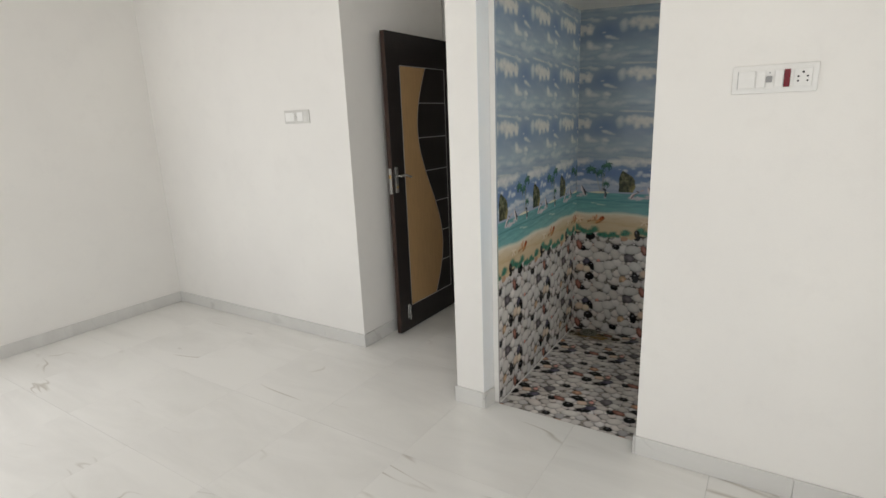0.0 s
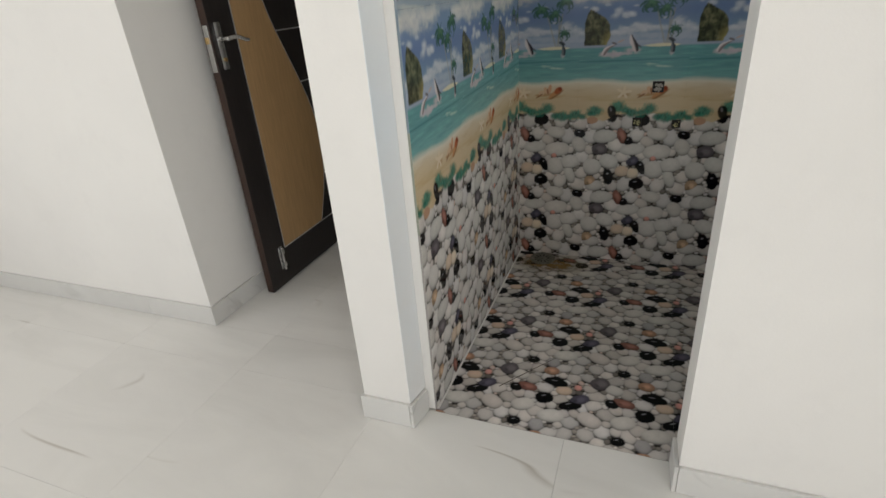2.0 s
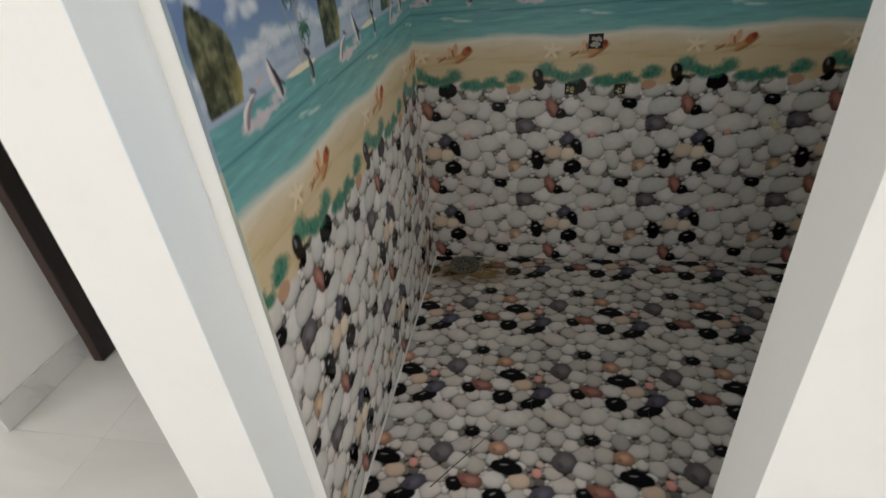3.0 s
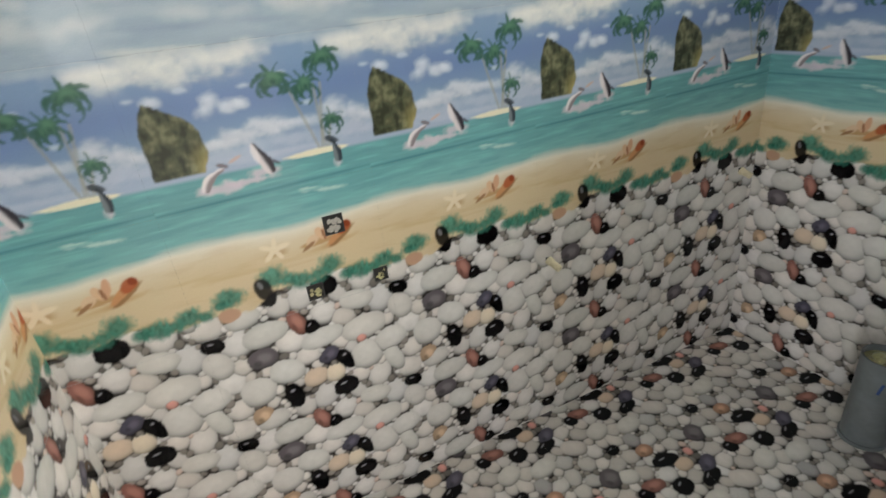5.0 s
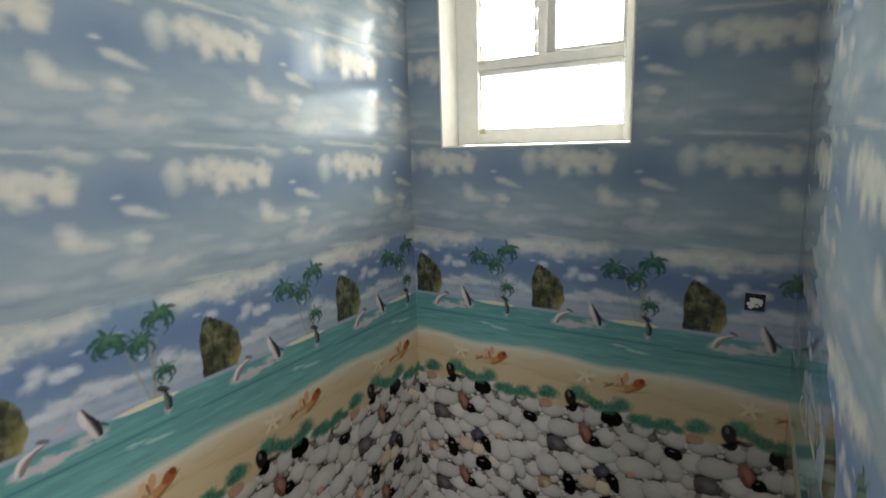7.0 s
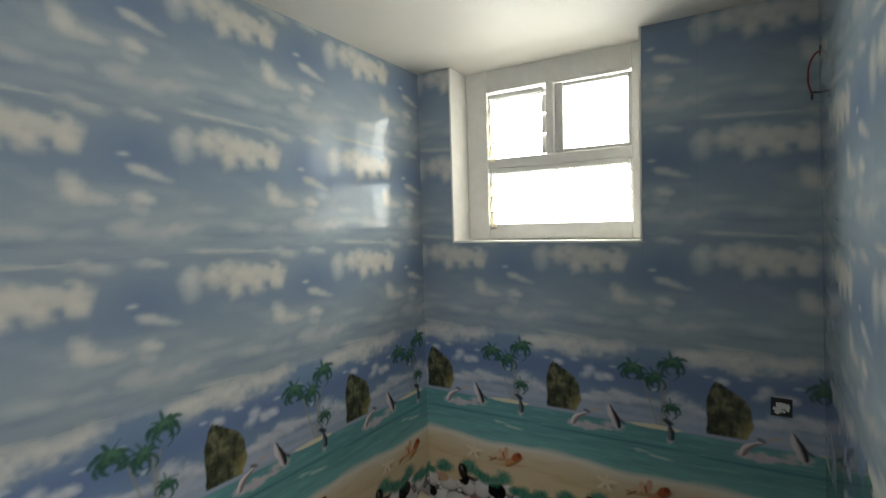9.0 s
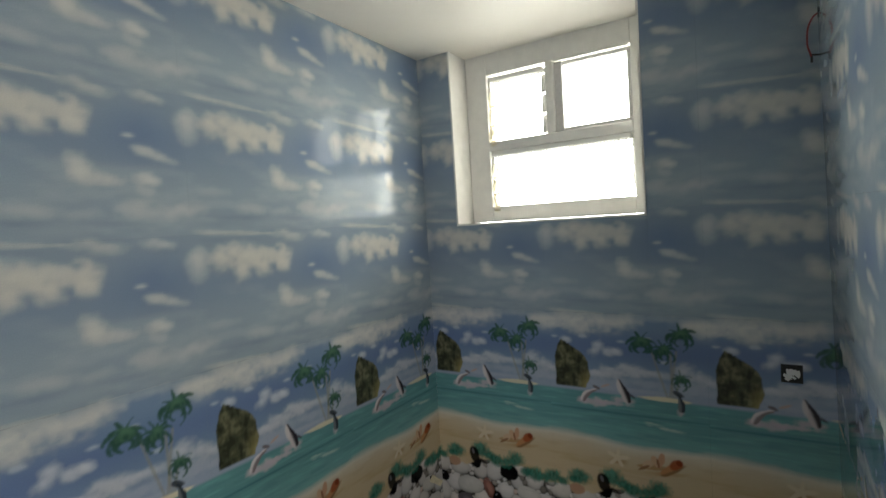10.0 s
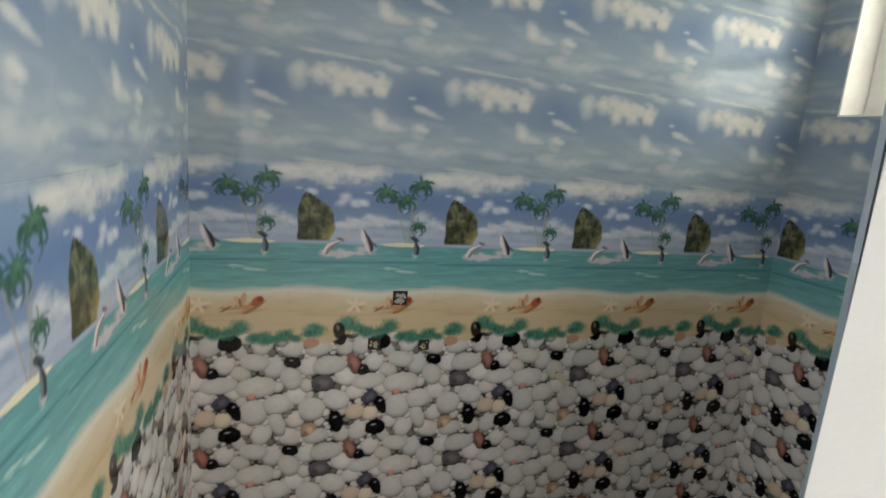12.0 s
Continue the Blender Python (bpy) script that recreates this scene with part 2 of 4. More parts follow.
class Print:
    """A picture in linear colour, one pixel a millimetre, row 0 at the bottom, that wraps round from side to side."""

    def __init__(self, width, height, colour):
        self.w, self.h = round(width / MM), round(height / MM)
        self.width, self.height = width, height
        self.u, self.v = np.meshgrid((np.arange(self.w) + 0.5) * MM, (np.arange(self.h) + 0.5) * MM)
        self.rgb = np.ones((self.h, self.w, 3)) * np.array(srgb(*colour))
        self.grain = soft_noise(self.h, self.w, 30, 20 * self.h // 300, 3)
        self.wisp = soft_noise(self.h, self.w, 9, 9 * self.h // 300, 5)
        self.curl = soft_noise(self.h, self.w, 22, 20 * self.h // 300, 4)

    def lay(self, mask, colour):
        mask = np.clip(mask, 0, 1)[..., None]
        c = np.array(srgb(*colour)) if isinstance(colour, tuple) else colour
        self.rgb = self.rgb * (1 - mask) + c * mask

    def local(self, u, v, turn):
        du = (self.u - u + self.width / 2) % self.width - self.width / 2
        dv = self.v - v
        c, s = math.cos(radians(turn)), math.sin(radians(turn))
        return du * c + dv * s, dv * c - du * s

    def oval(self, u, v, a, b, turn=0, rag=0.0):
        x, y = self.local(u, v, turn)
        return 1 - np.sqrt((x / a) ** 2 + (y / b) ** 2) + rag * (0.45 * self.wisp + 0.75 * self.curl - 0.6)

    def blob(self, colour, u, v, a, b, turn=0, hard=3.0, rag=1.2, strength=1.0):
        reach = max(a, b) * 2.1
        low, high = max(0, int((v - reach) / MM)), min(self.h, int((v + reach) / MM) + 2)
        if low >= high:
            return
        rows = slice(low, high)
        du = (self.u[rows] - u + self.width / 2) % self.width - self.width / 2
        dv = self.v[rows] - v
        c, s = math.cos(radians(turn)), math.sin(radians(turn))
        d = 1 - np.sqrt(((du * c + dv * s) / a) ** 2 + ((dv * c - du * s) / b) ** 2) + rag * (0.45 * self.wisp[rows] + 0.75 * self.curl[rows] - 0.6)
        mask = (strength * np.clip(hard * d, 0, 1))[..., None]
        self.rgb[rows] = self.rgb[rows] * (1 - mask) + np.array(srgb(*colour)) * mask


def stone_layer(width, height, feature, fill_low, fill_high, gap, wrap_v=True, pale=202, shade=1.0):
    """Pebbles packed side by side: named ones at their places and pale ones between them."""
    pr = Print(width, height, gap)
    stones = [list(f) for f in feature]
    for tries in range(6000):
        r = fill_high - (fill_high - fill_low) * min(1, tries / 3500)
        u, v = paint.rand() * width, paint.rand() * height
        ok = True
        for s in stones:
            du = abs(s[0] - u)
            dv = abs(s[1] - v)
            du, dv = min(du, width - du), min(dv, height - dv) if wrap_v else dv
            if math.hypot(du, dv) < 0.86 * (r + math.sqrt(s[2] * s[3])):
                ok = False
                break
        if ok:
            k = paint.rand()
            g = pale - 6 + 30 * paint.rand()
            tone = (g, g - 3 - 5 * k, g - 5 - 10 * k)
            if paint.rand() < 0.03:
                tone = (206, 184, 172)
            elif paint.rand() < 0.04:
                tone = (172, 168, 168)
            if r < 0.012 and paint.rand() < 0.5:
                g *= 0.5 + 0.3 * k
                tone = (g, g * 0.95, g * 0.9)
            stretch = 1.0 + 0.32 * paint.rand()
            stones.append([u, v, r * stretch, r / stretch ** 0.5, paint.rand() * 180, tone])
    best, rank, second = (np.full((pr.h, pr.w), 9.0) for k in range(3))
    owner = np.zeros((pr.h, pr.w), int)
    tilt = np.zeros((pr.h, pr.w))
    for i, (u, v, a, b, turn, tone) in enumerate(stones):
        for lift in ((-height, 0, height) if wrap_v else (0,)):
            x, y = pr.local(u, v + lift, turn)
            d = (np.abs(x / a) ** 2.3 + np.abs(y / b) ** 2.3) ** (1 / 2.3) + 0.2 * (pr.wisp - 0.5) + 0.1 * (pr.grain - 0.5)
            key = np.where(d < 1.0, d - 1.0, d + 0.35) if i < len(feature) else d
            near = key < rank
            second = np.where(near, rank, np.minimum(second, key))
            rank[near], best[near], owner[near] = key[near], d[near], i
            up = (pr.v - v - lift) / max(a, b)
            tilt[near] = up[near]
    tones = np.array([srgb(*s[5]) for s in stones])
    body = tones[owner]
    dome = np.clip(best, 0, 1.15)
    lit = 1.0 + 0.16 * np.clip(tilt, -1, 1) - 0.22 * dome ** 3 + 0.16 * (pr.grain - 0.5) + 0.1 * (pr.wisp - 0.5)
    under = np.clip(-1.3 * tilt, 0, 1)
    lit -= 0.34 * shade ** 0.6 * np.clip((best - 0.55) / 0.5, 0, 1) ** 1.6 * under
    lit -= shade * (0.1 + 0.3 * under) * np.exp(-((second - rank) / 0.1) ** 2)
    pr.rgb = body * np.clip(lit, 0.1, 2)[..., None]
    pr.lay(np.clip((best - 1.07) * 6, 0, 0.92), gap)
    for u, v, a, b, turn, tone in feature:
        if 150 < sum(tone) < 520:
            pale_heart = tuple(min(255, int(c * 1.22 + 8)) for c in tone)
            for lift in (-height, 0, height):
                pr.lay(0.75 * np.clip(1.8 * pr.oval(u + a * 0.1, v + b * 0.12 + lift, a * 0.62, b * 0.66, turn, 0.5), 0, 1), pale_heart)
                pr.lay(0.5 * np.clip(2.0 * pr.oval(u - a * 0.35, v - b * 0.3 + lift, a * 0.3, b * 0.4, turn, 0.6), 0, 1), tuple(int(c * 0.6) for c in tone))
    for u, v, a, b, turn, tone in feature:
        if sum(tone) < 150:
            for lift in (-height, 0, height):
                pr.lay(0.55 * np.clip(3 * pr.oval(u - a * 0.15, v + b * 0.4 + lift, a * 0.32, b * 0.12, turn + 8), 0, 1), (190, 190, 195))
    return pr


INK, SLATE, CLAY, BUFF, BLUISH = (14, 12, 13), (100, 94, 97), (142, 98, 87), (178, 150, 124), (84, 81, 94)
RED_U, RED_V = 0.205, 0.273


def near_red(du, dv, a, b, turn, tone):
    return (RED_U + du) % TILE_W, (RED_V + dv) % TILE_H, a, b, turn, tone


WALL_STONES = [
    near_red(0, 0.0, 0.019, 0.037, 18, CLAY), near_red(0.031, -0.022, 0.02, 0.019, 30, INK), near_red(-0.188, 0.009, 0.026, 0.019, -14, INK),
    near_red(-0.095, -0.065, 0.037, 0.026, 0, SLATE), near_red(0.056, -0.117, 0.028, 0.019, 32, BLUISH), near_red(0.095, -0.145, 0.017, 0.034, 22, INK),
    near_red(0.012, -0.168, 0.032, 0.027, 10, (216, 194, 172)), near_red(0.06, -0.176, 0.026, 0.025, 20, (228, 213, 191)), near_red(-0.048, -0.197, 0.022, 0.038, 12, INK),
    near_red(0.08, -0.226, 0.034, 0.025, 0, INK), near_red(-0.132, -0.226, 0.026, 0.027, 0, BUFF), near_red(0.144, -0.098, 0.014, 0.013, 30, (222, 160, 148)),
    near_red(0.156, -0.07, 0.06, 0.034, 4, (215, 210, 204)), near_red(-0.05, -0.122, 0.044, 0.034, -20, (213, 210, 205)), near_red(-0.125, -0.151, 0.042, 0.04, 0, (211, 207, 202)),
    near_red(0.222, -0.196, 0.022, 0.045, 20, (209, 206, 200)), near_red(0.218, -0.13, 0.046, 0.034, 15, (215, 211, 206)), near_red(0.15, -0.155, 0.042, 0.042, 0, (213, 209, 204)),
    near_red(0.05, -0.06, 0.055, 0.026, 6, (213, 210, 205)), near_red(-0.19, -0.046, 0.03, 0.04, 20, (208, 203, 197)), near_red(-0.074, -0.002, 0.055, 0.03, 8, (204, 201, 196)),
    near_red(0.15, 0.012, 0.045, 0.026, -10, (211, 207, 201)), near_red(-0.113, 0.055, 0.04, 0.026, 10, (204, 200, 195)),
]
pebbles = stone_layer(TILE_W, TILE_H, WALL_STONES, 0.007, 0.034, (46, 41, 37), True, 202, 1.35)

FLOOR_TILE = 0.331
FU, FV = 0.17, 0.17


def near_floor(du, dv, a, b, turn, tone):
    return (FU + du) % FLOOR_TILE, (FV + dv) % FLOOR_TILE, a, b, turn, tone


FLOOR_STONES = [
    near_floor(0.006, 0.002, 0.036, 0.02, -8, CLAY), near_floor(-0.032, -0.01, 0.023, 0.021, 0, INK), near_floor(-0.078, 0.08, 0.035, 0.032, 40, SLATE),
    near_floor(0.075, -0.04, 0.031, 0.027, 20, INK), near_floor(-0.138, -0.02, 0.036, 0.022, 40, BLUISH), near_floor(-0.166, -0.056, 0.04, 0.02, 20, INK),
    near_floor(0.134, 0.012, 0.028, 0.022, 10, (214, 190, 168)), near_floor(0.1, 0.05, 0.042, 0.02, -6, INK), near_floor(0.074, 0.108, 0.028, 0.022, 0, (178, 138, 114)),
    near_floor(-0.002, 0.157, 0.023, 0.018, 20, INK), near_floor(-0.095, -0.106, 0.042, 0.03, -30, (211, 203, 197)), near_floor(-0.15, 0.04, 0.013, 0.015, 0, (222, 160, 150)),
    near_floor(0.01, -0.09, 0.04, 0.03, 30, (215, 210, 204)), near_floor(-0.03, 0.06, 0.032, 0.026, -20, (211, 207, 201)), near_floor(0.11, -0.12, 0.045, 0.03, 10, (215, 211, 205)),
]
floor_pebbles = stone_layer(FLOOR_TILE, FLOOR_TILE, FLOOR_STONES, 0.006, 0.027, (18, 15, 14), True, 196, 2.1)


def soften(rgb):
    """A three by three blur that wraps from side to side."""
    wide = rgb + np.roll(rgb, 1, 1) + np.roll(rgb, -1, 1)
    tall = wide.copy()
    tall[1:] += wide[:-1]
    tall[:-1] += wide[1:]
    tall[0] += wide[0]
    tall[-1] += wide[-1]
    return tall / 9


pebbles.rgb = 0.75 * pebbles.rgb + 0.25 * soften(pebbles.rgb)
floor_pebbles.rgb = 0.35 * floor_pebbles.rgb + 0.65 * soften(floor_pebbles.rgb)


def cloud(pr, u, v, a, b, turn=0, tone=(214, 216, 216), strength=0.95, hard=1.3, rag=1.0):
    pr.blob(tone, u, v, a, b, turn, hard, rag, strength)


def haze(pr, v, depth, strength, tone=(188, 198, 206)):
    band = np.exp(-((pr.v - v) / depth) ** 2) * np.clip(2.4 * soft_noise(pr.h, pr.w, 4, 14 * pr.h // 300, 4) - 0.75, 0, 1)
    pr.lay(strength * band, tone)


def puffs(pr, lumps, tone=(222, 221, 214), strength=0.9, wrap=0.0):
    """A heaped cloud from lumps (u, v, half width, half height): a soft grey skirt, then bright tops with a crisp upper rim."""
    grey = tuple(int(c * 0.9) for c in tone)
    for lift in ((-wrap, 0.0, wrap) if wrap else (0.0,)):
        for u, v, a, b in lumps:
            cloud(pr, u, v - b * 0.2 + lift, a * 1.18, b * 1.2, 0, grey, strength * 0.5, 0.9, 1.2)
        for u, v, a, b in lumps:
            cloud(pr, u, v + lift, a * 1.14, b * 1.14, 0, tone, strength * 0.75, 1.35, 1.0)
        for u, v, a, b in lumps:
            cloud(pr, u - a * 0.1, v + b * 0.25 + lift, a * 0.6, b * 0.5, 0, tuple(min(255, c + 6) for c in tone), strength * 0.45, 1.2, 1.1)


def paint_sky():
    pr = Print(TILE_W, TILE_H, (136, 155, 174))
    fold = 2 * math.pi * pr.u / TILE_W
    # deep blue under and beside the large cloud, paling towards the haze below
    deep = np.exp(-((pr.v - 0.19 - 0.01 * np.sin(fold)) / 0.05) ** 2)
    pr.lay(0.5 * deep, (110, 132, 166))
    side = np.exp(-(((pr.u - 0.36) / 0.075) ** 2 + ((pr.v - 0.215) / 0.05) ** 2))
    pr.lay(0.7 * side, (96, 120, 162))
    pr.lay(0.55 * np.exp(-((pr.v - 0.085) / 0.045) ** 2), (156, 172, 186))
    drift = soft_noise(pr.h, pr.w, 4, 9, 5)
    pr.lay(np.clip(1.6 * (drift - 0.5), 0, 0.35) * (1 - 0.8 * np.clip(deep + side, 0, 1)), (188, 197, 203))
    # pale haze low in the tile, with a blue-grey streak between
    for u, v, a, b, k in ((0.06, 0.095, 0.05, 0.014, 0.35), (0.01, 0.058, 0.05, 0.02, 0.45), (0.165, 0.056, 0.062, 0.018, 0.6), (0.37, 0.052, 0.1, 0.024, 0.6), (0.33, 0.065, 0.05, 0.02, 0.5), (0.43, 0.05, 0.05, 0.018, 0.45), (0.25, 0.05, 0.06, 0.014, 0.4)):
        cloud(pr, u, v, a, b, 0, (198, 203, 204), k, 1.3, 0.9)
    for u, v, a, b, k in ((0.12, 0.036, 0.1, 0.007, 0.6), (0.3, 0.03, 0.08, 0.006, 0.5), (0.1, 0.286, 0.12, 0.007, 0.4), (0.4, 0.27, 0.05, 0.01, 0.4)):
        cloud(pr, u, v, a, b, -2, (118, 138, 162), k, 1.2, 0.8)
    haze(pr, 0.02, 0.02, 0.35, (186, 195, 202))
    # the long streak across the joint, thick at one end
    for k in range(12):
        t = k / 11
        for lift in (0.0, 0.3):
            cloud(pr, 0.02 + 0.19 * t, 0.006 - 0.011 * t + lift, 0.03, 0.0085 - 0.004 * t, -4, (212, 212, 204), 0.3, 1.5, 0.9)
    # upright pale plume, then the large ragged cloud
    cloud(pr, 0.008, 0.236, 0.034, 0.046, 0, (204, 208, 208), 0.75, 1.3, 0.6)
    cloud(pr, 0.012, 0.25, 0.026, 0.03, 0, (216, 216, 212), 0.5, 1.3, 0.6)
    puffs(pr, ((0.072, 0.244, 0.036, 0.026), (0.105, 0.252, 0.04, 0.026), (0.15, 0.243, 0.05, 0.03), (0.2, 0.242, 0.05, 0.026), (0.24, 0.236, 0.034, 0.026), (0.12, 0.212, 0.024, 0.026), (0.18, 0.215, 0.026, 0.022), (0.244, 0.216, 0.024, 0.02)), (222, 219, 210), 0.85)
    # lesser clouds
    puffs(pr, ((0.286, 0.284, 0.036, 0.013), (0.252, 0.295, 0.03, 0.014)), (204, 207, 204), 0.65, TILE_H)
    puffs(pr, ((0.37, 0.29, 0.03, 0.013), (0.395, 0.283, 0.022, 0.009)), (204, 207, 206), 0.65, TILE_H)
    cloud(pr, 0.335, 0.204, 0.017, 0.006, 0, (206, 210, 210), 0.75, 1.5, 0.7)
    for u, v, a, b, k in ((0.362, 0.176, 0.028, 0.014, 0.85), (0.385, 0.168, 0.03, 0.014, 0.75), (0.41, 0.16, 0.03, 0.01, 0.5)):
        cloud(pr, u, v, a, b, -10, (212, 213, 208), k * 0.9, 1.5, 0.9)
    puffs(pr, ((0.243, 0.142, 0.027, 0.023), (0.25, 0.122, 0.032, 0.018), (0.29, 0.116, 0.032, 0.014)), (216, 217, 212), 0.8)
    puffs(pr, ((0.362, 0.12, 0.024, 0.014), (0.378, 0.113, 0.02, 0.01)), (214, 216, 212), 0.75)
    cloud(pr, 0.362, 0.094, 0.026, 0.012, 0, (200, 205, 206), 0.5, 1.5, 0.7)
    for k in range(3):
        pr.rgb = soften(pr.rgb)
    mean = pr.rgb.mean((0, 1))
    pr.rgb = (mean + 0.8 * (pr.rgb - mean)) * np.array((1.06, 1.03, 0.98))
    return pr


def palm(pr, u, v, size, tone, strength=0.85):
    """A dense crown of fronds that arch over and hang, seen from the side."""
    pr.blob(tone, u, v - 0.02 * size, size * 0.5, size * 0.34, 0, 1.8, 1.3, strength)
    for k in range(14):
        turn = -40 + k * 20 + 8 * math.sin(7 * k + 50 * u)
        long = size * (0.95 + 0.22 * math.sin(3.7 * k + 20 * u))
        long *= 1 - 0.3 * max(0, math.sin(radians(turn)))
        x, y, a = u, v, radians(turn)
        droop = (-1 if math.cos(a) > 0 else 1) * radians(21)
        for step in range(8):
            x, y = x + long / 8 * math.cos(a), y + long / 8 * 0.85 * math.sin(a)
            a += droop * abs(math.cos(radians(turn))) * (0.5 + 0.12 * step)
            wide = size * (0.175 - 0.012 * step)
            pr.blob(tone, x, y - wide * 0.2, wide * 1.1, wide * 0.75, math.degrees(a) + 25 * (step % 2), 2.0, 1.5, strength * 0.8)


def trunk(pr, u, v0, v1, lean):
    x = (pr.u - u - lean * (pr.v - v0) + pr.width / 2) % pr.width - pr.width / 2
    pr.lay(0.55 * (np.abs(x) < 0.0034) * (pr.v > v0) * (pr.v < v1), (150, 148, 132))


def leap(pr, u, v, length, wide, turn, bend, back, belly):
    """A leaping sea creature: a body that tapers from the splash to its snout, dark back and pale belly."""
    x, y, a = u, v, radians(turn)
    steps = 22
    for k in range(steps):
        s = k / (steps - 1)
        r = wide * (1 - s) ** 0.42 * (0.8 + 0.35 * math.sin(math.pi * min(1, s * 1.5))) + 0.001
        nx, ny = math.sin(a), -math.cos(a)
        pr.blob(belly, x - nx * r * 0.4, y - ny * r * 0.4, r, r, 0, 3.0, 0.5, 0.8)
        pr.blob(back, x + nx * r * 0.3, y + ny * r * 0.3, r * 0.9, r * 0.9, 0, 3.0, 0.5, 0.95)
        x, y = x + length / steps * math.cos(a), y + length / steps * math.sin(a)
        a += radians(bend) / steps


def paint_beach():
    """Two tiles high: stones, sea grass, sand, sea, islets and the low sky."""
    pr = Print(TILE_W, 2 * TILE_H, (126, 149, 177))
    z = pr.v + 0.667
    pr.lay(np.exp(-((z - 1.165) / 0.045) ** 2) * 0.8, (106, 126, 168))
    pr.lay(np.clip((1.1 - z) / 0.06, 0, 1) * 0.8, (168, 178, 198))
    drift = soft_noise(pr.h, pr.w, 5, 20, 5)
    pr.lay(0.45 * np.clip(3 * (drift - 0.5), 0, 1) * np.clip((z - 1.19) / 0.03, 0, 1), (196, 202, 208))
    # the long pale cloud bank over the islets
    puffs(pr, [(u, zz - 0.667, a, b) for u, zz, a, b in ((0.0, 1.242, 0.05, 0.03), (0.05, 1.25, 0.05, 0.034), (0.1, 1.24, 0.05, 0.036), (0.15, 1.248, 0.05, 0.036), (0.2, 1.25, 0.05, 0.03), (0.25, 1.253, 0.04, 0.026), (0.42, 1.25, 0.04, 0.018))], (222, 220, 212), 0.8)
    cloud(pr, 0.34, 1.258 - 0.667, 0.06, 0.014, 0, (196, 202, 206), 0.5, 1.4)
    # the small heaped cloud beside the rock, and specks
    puffs(pr, [(u, zz - 0.667, a, b) for u, zz, a, b in ((0.156, 1.168, 0.022, 0.018), (0.145, 1.152, 0.024, 0.014), (0.185, 1.153, 0.026, 0.016), (0.212, 1.155, 0.016, 0.012), (0.058, 1.182, 0.02, 0.012))], (212, 216, 220), 0.8)
    for u, zz in ((0.02, 1.19), (0.11, 1.195), (0.3, 1.2), (0.225, 1.187), (0.34, 1.135)):
        cloud(pr, u, zz - 0.667, 0.014, 0.006, 0, (196, 204, 214), 0.6, 1.6)
    # the low bank, rising to one side
    puffs(pr, [(u, zz - 0.667, a, b) for u, zz, a, b in ((0.15, 1.084, 0.05, 0.014), (0.19, 1.096, 0.05, 0.018), (0.235, 1.106, 0.045, 0.02), (0.28, 1.1, 0.045, 0.016), (0.33, 1.096, 0.05, 0.016), (0.392, 1.112, 0.034, 0.026), (0.43, 1.1, 0.034, 0.02), (0.01, 1.088, 0.04, 0.014))], (210, 212, 216), 0.8)
    for u, zz, a, b in ((0.16, 1.06, 0.08, 0.016), (0.28, 1.07, 0.1, 0.016), (0.4, 1.065, 0.08, 0.02), (0.02, 1.06, 0.07, 0.018), (0.24, 1.045, 0.2, 0.01)):
        cloud(pr, u, zz - 0.667, a, b, 0, (184, 190, 204), 0.55, 1.5)
    sea = np.clip((1.03 - z) / 0.006, 0, 1)
    streak = soft_noise(pr.h, pr.w, 6, 90, 3)
    pr.lay(sea, (104, 156, 158))
    pr.lay(sea * np.clip((0.96 - z) / 0.07, 0, 1) * 0.45, (142, 190, 188))
    pr.lay(sea * np.clip(2.6 * (streak - 0.54), 0, 0.6), (124, 184, 182))
    pr.lay(sea * np.clip(2.2 * (0.45 - streak), 0, 0.28), (78, 136, 142))
    pr.lay(0.5 * sea * np.exp(-((z - 0.972 - 0.012 * (pr.u - 0.2)) / 0.0025) ** 2), (48, 104, 116))
    pr.blob((190, 214, 206), 0.345, 0.945 - 0.667, 0.055, 0.006, -6, 2, 1.6, 0.7)
    pr.blob((190, 214, 206), 0.31, 0.955 - 0.667, 0.03, 0.004, -6, 2, 1.6, 0.6)
    shore = 0.888 + 0.006 * np.sin(2 * math.pi * pr.u / TILE_W + 1) + 0.01 * (pr.wisp - 0.5)
    pr.lay(np.clip((shore + 0.008 - z) / 0.02, 0, 1), (222, 216, 200))
    pr.lay(np.clip((shore - 0.012 - z) / 0.022, 0, 1), (206, 186, 152))
    pr.lay(np.clip((shore - 0.012 - z) / 0.022, 0, 1) * np.clip(2 * (soft_noise(pr.h, pr.w, 5, 40, 4) - 0.5), 0, 0.6), (190, 164, 124))
    pr.lay(0.4 * np.clip(1 - np.abs(z - shore + 0.03) / 0.035, 0, 1), (224, 214, 194))
    # shells and a starfish on the sand
    x, y = pr.local(0.2, 0.837 - 0.667, 10)
    far, ang = np.sqrt(x * x + (y * 1.25) ** 2), np.arctan2(y, x)
    pr.blob((172, 136, 96), 0.203, 0.828 - 0.667, 0.03, 0.012, 0, 1.5, 1.2, 0.7)
    pr.lay(np.clip(4 * (1 - far / (0.013 + 0.027 * np.abs(np.cos(2.5 * ang)) ** 3)), 0, 0.9), (226, 211, 184))
    pr.blob((186, 150, 108), 0.335, 0.815 - 0.667, 0.06, 0.01, 8, 1.5, 0.8, 0.7)
